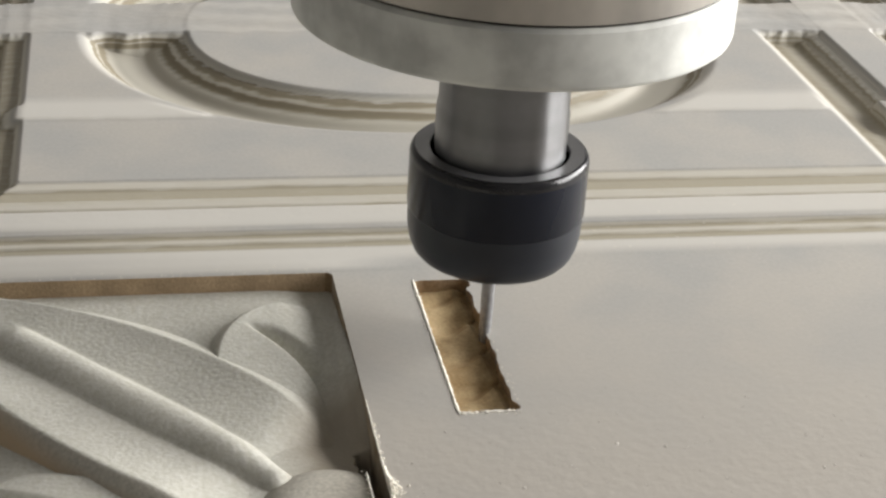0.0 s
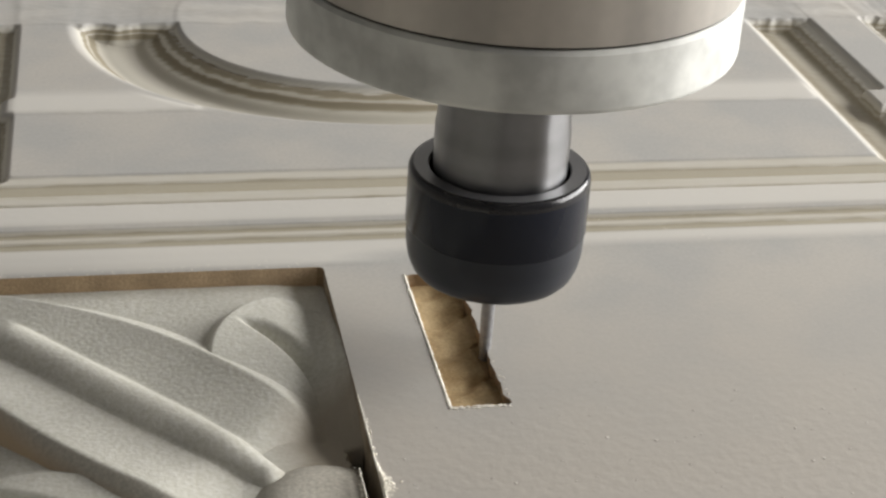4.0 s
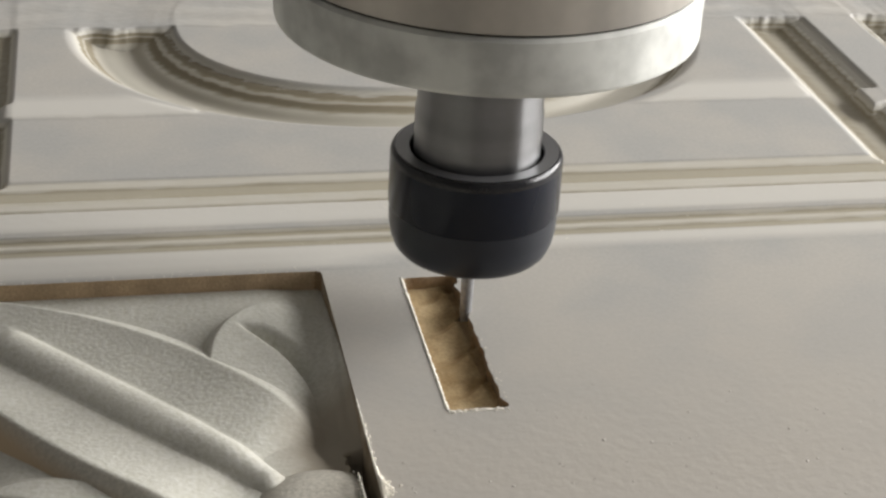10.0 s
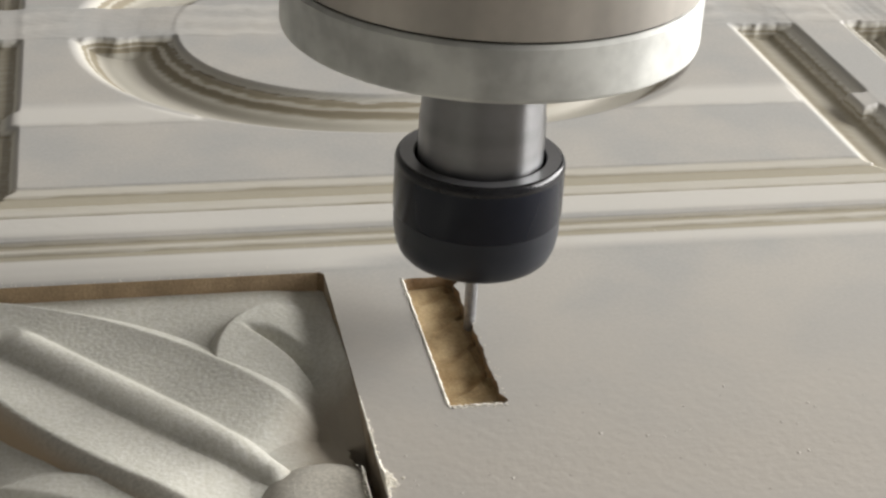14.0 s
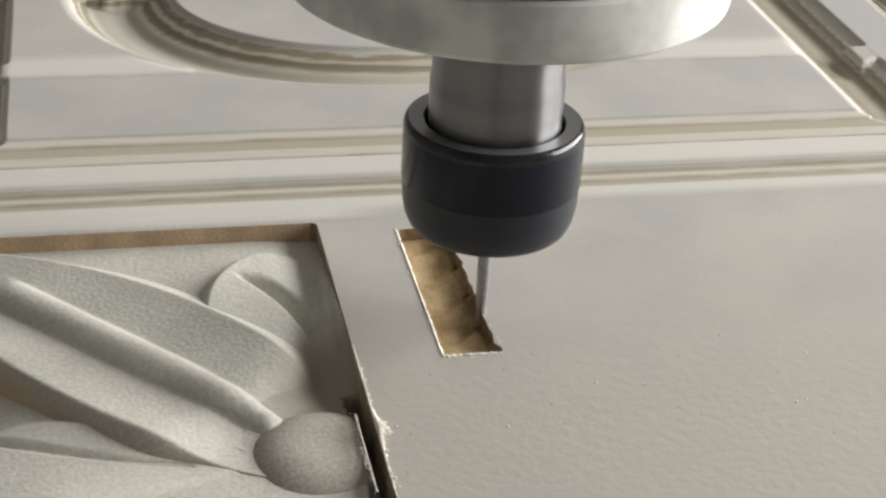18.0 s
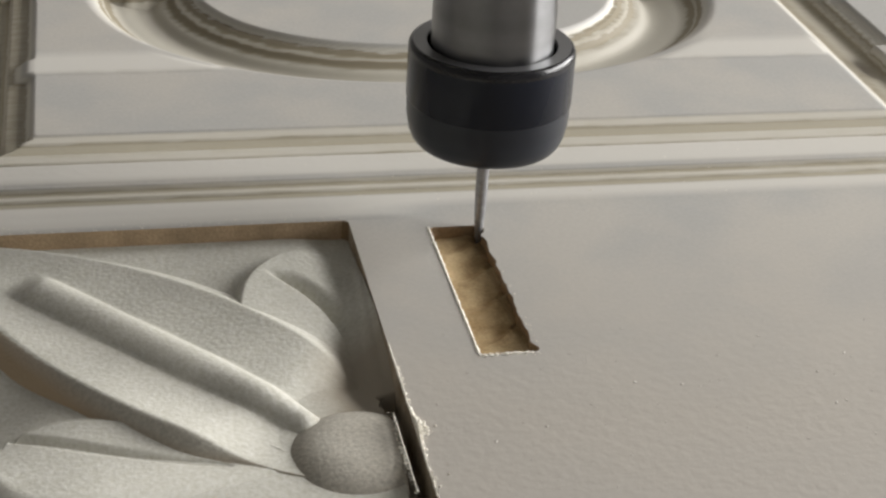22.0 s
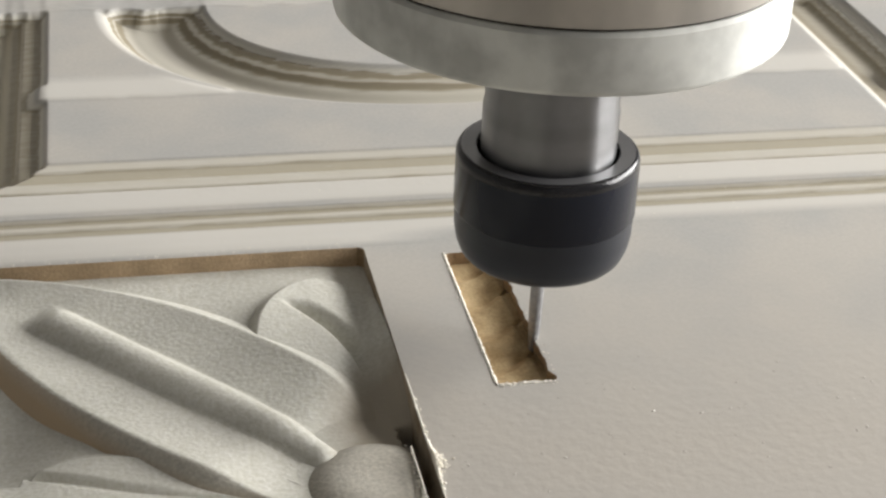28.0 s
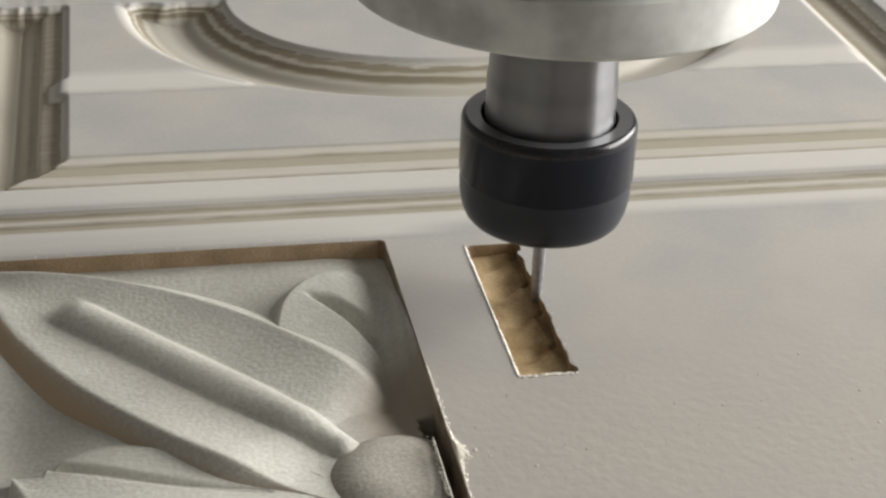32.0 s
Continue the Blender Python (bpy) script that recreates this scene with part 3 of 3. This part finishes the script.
def petal(name, angle, length, up, low, z_mid, cup, rib, label, skirt=(0.0024, 0.0048), sink=(0.0006, 0.030), roll=0.0036, edge=0.0018, hollow=1.7, lean=0.0, tilt=0.0, tan_flank=False, capped=True, root=1.0, low_root=1.0, spread=(0.0118, 0.55), deep=False, ns=160, nn=110):
    """A carved petal from the boss outwards. up and low: (half width, centre, half length, power) of its two edges; cup: how far the
    edges rise above the middle; rib: (height, half width, first, last, offset, bend) of the raised or sunk middle vein."""
    d = Vector((math.cos(radians(angle)), math.sin(radians(angle))))
    nrm = Vector((d.y, -d.x))
    s = np.linspace(0.003, length, ns)
    hu, hl = (np.maximum(w * np.clip(1 - ((s - c) / np.where(s < c, r * long, r)) ** 2, 0, 1) ** p, 0.0003) for (w, c, r, p), long in ((up, root), (low, low_root)))
    if capped:
        hu = (hu ** -5 + (0.0118 + (s - 0.003) * 0.9) ** -5) ** -0.2
    hl = (hl ** -5 + (spread[0] + (s - 0.003) * spread[1]) ** -5) ** -0.2
    rise = 0.4 + 0.6 * smoothstep(0.004, 0.030, s)
    skirts = [(w * (0.2 + 0.8 * smoothstep(0.006, 0.024, s) + 0.7 * smoothstep(0.05, 0.09, s))) for w in skirt]
    tt = np.linspace(-1, 1, nn)
    tt = np.sign(tt) * (1 - (1 - np.abs(tt)) ** 1.2)
    height, wide, s0, s1, off, bend = rib
    verts = []
    for k in range(ns):
        n = np.where(tt < 0, tt * (hl[k] + skirts[1][k]), tt * (hu[k] + skirts[0][k]))
        band = roll * (0.35 + 0.65 * hu[k] / up[0])
        crest = max(0.4, 1 - band / hu[k])
        e = np.clip(np.where(n >= 0, n / hu[k], -n / hl[k]), 0, 1)
        z = z_mid - tilt * n + np.where(n >= 0, cup[0] * rise[k], cup[1] * smoothstep(0.004, 0.032, s[k]) * (1 - 0.75 * smoothstep(0.055, 0.095, s[k]))) * np.minimum(e / np.where(n >= 0, crest, 1.0), 1) ** hollow
        q = np.clip(np.where(n >= 0, hu[k] - n, 1.0) / band, 0, 1)
        z = z - edge * rise[k] * (1 - q)
        over = np.where(n >= 0, (n - hu[k]) / skirts[0][k], (-n - hl[k]) / skirts[1][k])
        z = z - (z - FL + 0.0012) * smoothstep(np.where((n < 0) & tan_flank, -0.22, -0.12), 1.0, over)
        if height > 0:
            w = wide * (0.55 + 0.45 * min(1, max(0, (s[k] - s0) / 0.032)) ** 0.8)
            r = (n - off - bend * (s[k] - s0)) / w
        else:
            w = wide * (0.44 + 0.56 * min(1, max(0, 1.5 * (s[k] - s0) / (s1 - s0))) ** 0.9)
            r = (n - off + bend * (s[k] - s0) ** 2) / w
        inn = smoothstep(s0, s0 + 0.006, s[k]) * (1 - smoothstep(s1 - 0.008, s1, s[k]))
        if height > 0:
            r = np.where(r > lean, (r - lean) / (1 - lean), (r - lean) / (1 + lean))
            z = z + height * inn * np.clip(1 - r * r, 0, 1) ** 0.9
        else:
            z = z + height * inn * np.where(r < 0, smoothstep(-0.25, 0.0, r), np.clip(1 - r, 0, 1) ** 1.5 if deep else 1 - smoothstep(0.0, 1.0, r))
        z = z - sink[0] * (1 - smoothstep(0.012, sink[1], s[k]))
        px = BOSS.x + d.x * s[k] + nrm.x * n
        py = BOSS.y + d.y * s[k] + nrm.y * n
        # the pocket's wall and the gap cut the petal off; towards the wall it runs down to the ground
        z = FL - 0.0002 + (z - FL + 0.0002) * (1 - (0.8 if height > 0 else 0.6) * smoothstep(-0.012, -0.0005, px) * smoothstep(-0.070, -0.055, py)) + fillet(px, py) * (0.3 if tan_flank else 1.0)
        lim = -0.0001 + GAP_X * smoothstep(-0.0600, -0.0625, py)
        verts.append(np.c_[np.minimum(px, lim), np.minimum(py, -0.0004), np.maximum(z, FL - (0.0034 if deep else 0.0012) + fillet(px, py)) + cove(px, py) - hollow_by_boss(px, py) - (0.0010 * np.exp(-((px + 0.005) / 0.010) ** 2 - ((py + 0.065) / 0.0085) ** 2) if tan_flank else 0.0)])
    idx = np.arange(ns * nn).reshape(ns, nn)
    f = np.stack([idx[:-1, :-1], idx[:-1, 1:], idx[1:, 1:], idx[1:, :-1]], -1).reshape(-1, 4)
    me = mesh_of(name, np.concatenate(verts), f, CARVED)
    if tan_flank:
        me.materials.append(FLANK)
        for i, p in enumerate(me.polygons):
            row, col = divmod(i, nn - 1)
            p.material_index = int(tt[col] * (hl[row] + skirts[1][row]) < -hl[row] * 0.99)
    return part_mesh(name, me, board, label)


petal("petal", 134.5, 0.1115, (0.0300, 0.050, 0.0615, 0.68), (0.0196, 0.038, 0.0680, 0.75), -0.0028, (0.0022, 0.0022), (0.0027, 0.0054, 0.0080, 0.0910, 0.0010, 0.024), "long carved petal with a raised middle rib", roll=0.0064, edge=0.0029, sink=(0.0016, 0.026), hollow=2.0, lean=0.0, tilt=0.040, tan_flank=True, capped=False, root=1.2)
petal("petal", 172, 0.0690, (0.0108, 0.0520, 0.0122, 0.5), (0.0230, 0.042, 0.0270, 0.8), -0.0026, (0.0004, 0.0006), (-0.0024, 0.0030, 0.022, 0.067, -0.0045, -4.2), "short carved petal with a sunk curved vein", (0.002, 0.010), (0.0014, 0.052), root=3.2, low_root=2.2, spread=(0.0008, 0.36))
petal("petal", 90, 0.0745, (0.0160, 0.048, 0.0268, 0.5), (0.0172, 0.048, 0.0268, 0.5), -0.0028, (0.0001, 0.0006), (-0.0047, 0.0055, 0.034, 0.0670, 0.0042, 13.5), "small carved petal with a sunk vein beside the pocket wall", (0.002, 0.0032), (0.0024, 0.060), tilt=0.03, deep=True)
petal("petal", 222, 0.0900, (0.0140, 0.048, 0.044, 0.5), (0.018, 0.042, 0.048, 0.6), -0.0036, (0.0003, 0.0006), (0.0010, 0.004, 0.014, 0.070, 0.002, 0.0), "carved petal with a raised middle rib, low in the pocket", (0.002, 0.003), (0.0020, 0.050))


def boss():
    n, m = 26, 72
    v, f = [], []
    R, H, base = 0.0143, 0.0038, FL - 0.0014
    for k in range(n + 1):
        for i in range(m):
            t = 2 * math.pi * i / m
            r = R * k / n
            x = BOSS_TOP.x + r * math.cos(t)
            v.append((min(x, GAP_X), BOSS_TOP.y + r * math.sin(t), base + H * (1 - (k / n) ** 3.8)))
    for k in range(n):
        for i in range(m):
            j = (i + 1) % m
            f.append((k * m + i, (k + 1) * m + i, (k + 1) * m + j, k * m + j))
    return part_mesh("boss", mesh_of("boss", v, f, BROWNED), board, "round carved boss at the flower's heart")


boss()


# ---- burrs and chips ----
def burr(name, pts, w, h, label, seed):
    """A frayed ridge of fibre along an edge."""
    rr = random.Random(seed)
    v, f = [], []
    for i, (x, y) in enumerate(pts):
        x1, y1 = pts[min(i + 1, len(pts) - 1)]
        x0, y0 = pts[max(i - 1, 0)]
        t = Vector((x1 - x0, y1 - y0)).normalized()
        n = Vector((t.y, -t.x))
        a, b = w * rr.uniform(0.45, 1.3), h * rr.uniform(0.3, 1.5)
        for o, z in ((-a, -0.0001), (-a * 0.4, b), (a * 0.5, b * 0.8), (a, -0.0001)):
            v.append((x + n.x * o, y + n.y * o, z))
        if i:
            for j in range(3):
                k = (i - 1) * 4 + j
                f.append((k, k + 4, k + 5, k + 1))
    return part_mesh(name, mesh_of(name, v, f, BURR), board, label)


def along(a, b, n):
    return [(a[0] + (b[0] - a[0]) * k / n, a[1] + (b[1] - a[1]) * k / n) for k in range(n + 1)]


burr("burr", along((SX0 - 0.0001, SY1 - 0.0005), (SX0 - 0.0001, SY0 + 0.0005), 150), 0.00042, 0.00020, "pale frayed burr along the slot", 1)
burr("burr", along((SX0, SY0), (SX1 - 0.001, SY0), 40), 0.00026, 0.00030, "pale frayed burr along the slot", 2)
burr("burr", along((0.0001, -0.052), (0.0002, -0.125), 180), 0.00020, 0.00018, "pale frayed burr along the pocket edge", 3)
burr("burr", along((GAP_X - 0.0001, -0.0760), (GAP_X, -0.10), 60), 0.00016, 0.00008, "pale frayed burr beside the cut gap", 4)


def crumbs(name, spots, label, seed, sizes, mat=None, flat=1.0):
    """Loose crumbs of fibre, each a small uneven lump."""
    rr = random.Random(seed)
    v, f = [], []
    for x, y, z in spots:
        s = rr.uniform(*sizes)
        k = len(v)
        for dx, dy, dz in ((1, 0, 0), (-1, 0, 0), (0, 1, 0), (0, -1, 0), (0, 0, 1), (0, 0, -1)):
            j = s * rr.uniform(0.5, 1.25)
            v.append((x + dx * j, y + dy * j, z + flat * (0.35 * s + dz * j * 0.6)))
        f += [(k + a, k + b, k + c) for a, b, c in ((0, 2, 4), (2, 1, 4), (1, 3, 4), (3, 0, 4), (2, 0, 5), (1, 2, 5), (3, 1, 5), (0, 3, 5))]
    ob = new(name, mesh_of(name, v, f, mat or DUST))
    return tagged(ob, label, "wood chips", kind="stuff")


rc = random.Random(11)
spots = [(rc.uniform(SX0, SX1), SY0 - abs(rc.gauss(0, 0.0004)), 0) for _ in range(45)]
spots += [(SX1 + abs(rc.gauss(0, 0.0005)) - 0.0002, rc.uniform(SY0, SY1), 0) for _ in range(16)]
spots += [(SX0 - abs(rc.gauss(0, 0.0004)), rc.uniform(SY0, SY1), 0) for _ in range(30)]
crumbs("slot_crumbs", spots, "pale fibre crumbs round the slot's mouth", 12, (0.00010, 0.00030), BURR)
spots = []
for _ in range(520):
    y = rc.gauss(-0.0815, 0.0030)
    wide = 0.0016 * math.exp(-((y + 0.0815) / 0.0032) ** 2) + 0.0002
    x = 0.0001 + abs(rc.gauss(0, 0.5)) * wide
    spots.append((x, y, rc.uniform(0, 1) * max(0, 1 - x / (2 * wide)) * 0.9 * wide))
spots += [(abs(rc.gauss(0.0002, 0.0004)), rc.uniform(-0.10, -0.060), 0) for _ in range(120)]
spots += [(rc.uniform(0.0, 0.004), rc.uniform(-0.10, -0.066), 0) for _ in range(5)]
spots += [(GAP_X - abs(rc.gauss(0, 0.0003)), rc.gauss(-0.086, 0.005), FL + 0.0026) for _ in range(110)]
crumbs("gap_crumbs", spots, "pale fluffy crumbs piled along the cut gap", 13, (0.00009, 0.00034), BURR)
spots = [(rc.uniform(0.003, 0.13), -0.050 - abs(rc.gauss(0, 0.035)), -0.00004) for _ in range(150)]
spots = [p for p in spots if not (SX0 - 0.001 < p[0] < SX1 + 0.001 and p[1] > SY0 - 0.001)]
crumbs("field_dust", spots, "scattered specks of dust on the grey board", 14, (0.00010, 0.00032), SPECK, 0.35)
spots = [(rc.uniform(0.01, 0.12), -0.060 - abs(rc.gauss(0, 0.022)), -0.00006) for _ in range(34)]
crumbs("field_chips", spots, "few pale fibre chips lying on the grey board", 16, (0.00015, 0.00050), SPECK, 0.35)
spots = [(rc.gauss(0.045, 0.03), rc.uniform(0.001, 0.030), 0.0002) for _ in range(70)] + [(rc.uniform(-0.09, 0.0), 0.0002 + abs(rc.gauss(0, 0.0008)), 0.0001) for _ in range(90)]
spots = [(x, y, float(board_height(np.array(x), np.array(y)))) for x, y, z in spots]
crumbs("moulding_crumbs", spots, "pale crumbs on the moulding and along the pocket's edge", 17, (0.00008, 0.00026), BURR, 0.8)
spots = [(rc.uniform(-0.09, -0.004), rc.uniform(-0.11, -0.002), FL + 0.0003) for _ in range(120)]
crumbs("pocket_dust", spots, "specks of dust in the carved pocket", 15, (0.00006, 0.00018))

# ---- the spindle ----
spindle = new("router_spindle")
tagged(spindle, "router spindle with grey flange, steel shaft and black collet nut", "spindle")
lathe("upper_clamp", [(0.030, 0.170), (0.0515, 0.168), (0.0520, 0.0630), (0.0514, 0.0616), (0.0400, 0.0612)], BODYMETAL, spindle, "dull turned aluminium housing")
housing = lathe("housing", [(0.030, 0.0620), (0.0412, 0.0618), (0.0413, 0.0418), (0.0409, 0.0413), (0.035, 0.0412)], BODYMETAL, spindle, "brownish grey turned aluminium housing")
lathe("seam_ring", [(0.030, 0.0415), (0.0404, 0.0414), (0.0404, 0.0407), (0.030, 0.0406)], SHADOWGAP, housing, "dark seam under the housing")
lathe("flange_plate", [(0.030, 0.0409), (0.0409, 0.0408), (0.0416, 0.0401), (0.0416, 0.0308), (0.0414, 0.0301), (0.0409, 0.0297), (0.0120, 0.0296)], GREYMETAL, spindle, "pale grey metal flange plate")
lathe("shaft", [(0.01272, 0.0320), (0.01272, 0.0116), (0.01300, 0.0102), (0.0130, -0.0060)], STEEL, spindle, "bright ground steel shaft")
nut = lathe("collet_nut", [(0.0120, -0.0080), (0.0134, -0.0070), (0.0136, 0.0000), (0.0150, 0.0004), (0.0168, -0.0002), (0.0176, -0.0003), (0.0177, -0.0004), (0.0177, -0.0105), (0.0176, -0.0109), (0.0150, -0.0110)], BLACK, spindle, "glossy blackened steel collet nut")
lathe("nut_rim", [(0.0166, 0.0010), (0.0167, 0.00168), (0.0170, 0.0016), (0.01735, 0.0013), (0.01760, 0.0008), (0.01772, 0.0002), (0.01772, -0.0004), (0.0172, -0.0006)], RIM, nut, "polished rounded rim of the nut")
lathe("nut_face", [(0.0135, -0.0030), (0.0136, 0.0010), (0.0139, 0.0016), (0.01668, 0.0017), (0.01675, 0.0010)], NUTFACE, nut, "grey top face of the nut")
lathe("nut_collar", [(0.0150, -0.0108), (0.0175, -0.0110), (0.0174, -0.0150), (0.0169, -0.0178), (0.0161, -0.0198), (0.0152, -0.0208), (0.0130, -0.0212), (0.0045, -0.0212)], BLACKDULL, nut, "worn lower collar of the nut")
collet = lathe("collet", [(0.0050, -0.0205), (0.0048, -0.0218), (0.0018, -0.0218)], STEEL, spindle, "steel collet face")
lathe("cutter", [(0.00135, -0.0200), (0.00135, -0.0330), (0.00125, -0.0380), (0.0008, -0.0450), (0.00025, -0.0478), (0.00005, -0.0480)], CARBIDE, collet, "thin tapered carbide cutter", n=32)

# ---- the room ----
part_floor = part("floor", box_bm(RX0 - 0.2, RX1 + 0.2, RY0 - 0.2, RY1 + 0.2, RZ0 - 0.1, RZ0), FLOOR, None)
tagged(part_floor, "grey concrete workshop floor", "floor", kind="structure")
ceil = part("ceiling", box_bm(RX0 - 0.2, RX1 + 0.2, RY0 - 0.2, RY1 + 0.2, RZ1, RZ1 + 0.1), WALL, None)
tagged(ceil, "plain plaster workshop ceiling", "ceiling", kind="structure")
for nm, b in (("wall_west", (RX0 - 0.2, RX0, RY0, RY1)), ("wall_south", (RX0 - 0.2, RX1 + 0.2, RY0 - 0.2, RY0)), ("wall_north", (RX0 - 0.2, RX1 + 0.2, RY1, RY1 + 0.2))):
    tagged(part(nm, box_bm(*b, RZ0, RZ1), NORTHWALL if nm == "wall_north" else WALL, None), "plain plaster workshop wall", "wall", kind="structure")


def window_wall():
    bm = bmesh.new()
    y0, y1, z0, z1 = WIN
    for b in ((RX1, RX1 + 0.2, RY0, y0, RZ0, RZ1), (RX1, RX1 + 0.2, y1, RY1, RZ0, RZ1), (RX1, RX1 + 0.2, y0, y1, RZ0, z0), (RX1, RX1 + 0.2, y0, y1, z1, RZ1)):
        tmp = box_bm(*b)
        me = bpy.data.meshes.new("tmp")
        tmp.to_mesh(me)
        tmp.free()
        bm.from_mesh(me)
        bpy.data.meshes.remove(me)
    return part("wall_east", bm, WALL, None)


tagged(window_wall(), "plain plaster wall with a wide window opening", "wall", kind="structure")

bed = new("machine_bed")
tagged(bed, "dark cast machine bed under the board", "machine bed")
part("table", box_bm(-0.55, 0.70, -0.62, 0.78, -0.075, -BTH - 0.0002, 0.004), BED, bed)
part("base", box_bm(-0.45, 0.60, -0.50, 0.66, RZ0, -0.075, 0.01), BED, bed)

SPINDLE = [
    (0, 0.02846, -0.02786, 0.03998),
    (0.5, 0.02848, -0.02073, 0.03751),
    (1, 0.02846, -0.01143, 0.03964),
    (1.5, 0.02848, -0.00205, 0.03913),
    (2, 0.02850, -0.00200, 0.03680),
    (2.5, 0.02848, -0.00930, 0.04088),
    (3, 0.02844, -0.01974, 0.03846),
    (3.5, 0.02844, -0.02619, 0.03965),
    (5.05, 0.02840, -0.05600, 0.03950),
    (5.5, 0.02842, -0.05388, 0.03992),
    (6, 0.02847, -0.04445, 0.04128),
    (6.5, 0.02843, -0.03415, 0.03806),
    (7, 0.02849, -0.02721, 0.03913),
    (7.5, 0.02844, -0.01967, 0.03796),
    (8, 0.02848, -0.00930, 0.04022),
    (8.5, 0.02852, -0.00200, 0.03680),
    (9, 0.02852, -0.00202, 0.03855),
    (9.5, 0.02851, -0.01091, 0.03891),
    (10, 0.02849, -0.02027, 0.03690),
    (10.5, 0.02849, -0.02750, 0.03911),
    (11, 0.02845, -0.03531, 0.03925),
    (11.5, 0.02848, -0.04584, 0.04113),
    (12, 0.02845, -0.05296, 0.03680),
    (12.25, 0.02845, -0.05390, 0.03850),
    (12.5, 0.02844, -0.05060, 0.04014),
    (13, 0.02845, -0.03909, 0.03947),
    (13.5, 0.02843, -0.03017, 0.03875),
    (14, 0.02849, -0.02482, 0.03815),
    (14.5, 0.02848, -0.01584, 0.03979),
    (15.1, 0.02840, -0.00550, 0.03880),
    (15.75, 0.02840, -0.00520, 0.03880),
    (16.5, 0.02838, -0.01827, 0.04092),
    (17, 0.02837, -0.02612, 0.03949),
    (17.5, 0.02835, -0.03212, 0.03992),
    (18, 0.02829, -0.04240, 0.04197),
    (18.5, 0.02839, -0.05241, 0.04176),
    (19, 0.02835, -0.05486, 0.03888),
    (19.5, 0.02835, -0.04643, 0.04260),
    (19.75, 0.02838, -0.04270, 0.04150),
    (20, 0.02838, -0.03670, 0.04086),
    (20.5, 0.02838, -0.02948, 0.04075),
    (21, 0.02835, -0.02274, 0.03879),
    (21.5, 0.02840, -0.01283, 0.04113),
    (22, 0.02839, -0.00632, 0.04279),
    (22.5, 0.02834, -0.00704, 0.05204),
    (23, 0.02836, -0.00737, 0.04431),
    (23.5, 0.02843, -0.00280, 0.03801),
    (24, 0.02842, -0.00301, 0.03917),
    (24.5, 0.02838, -0.01310, 0.04060),
    (25, 0.02843, -0.02231, 0.03853),
    (25.5, 0.02838, -0.02942, 0.04100),
    (26.95, 0.02840, -0.05580, 0.04050),
    (27.5, 0.02838, -0.05199, 0.04125),
    (27.75, 0.02837, -0.04480, 0.04130),
    (28, 0.02836, -0.04222, 0.04134),
    (28.5, 0.02839, -0.03183, 0.03978),
    (29, 0.02840, -0.02729, 0.03932),
    (29.5, 0.02844, -0.01893, 0.04087),
    (30, 0.02841, -0.00952, 0.04104),
    (30.5, 0.02841, -0.00200, 0.03680),
    (31, 0.02842, -0.00626, 0.04029),
    (31.5, 0.02843, -0.01640, 0.04003),
    (32, 0.02838, -0.02637, 0.03940),
]



def motions():
    walk(spindle, [(t, pose(x, y, z)) for t, x, y, z in SPINDLE])


motions()
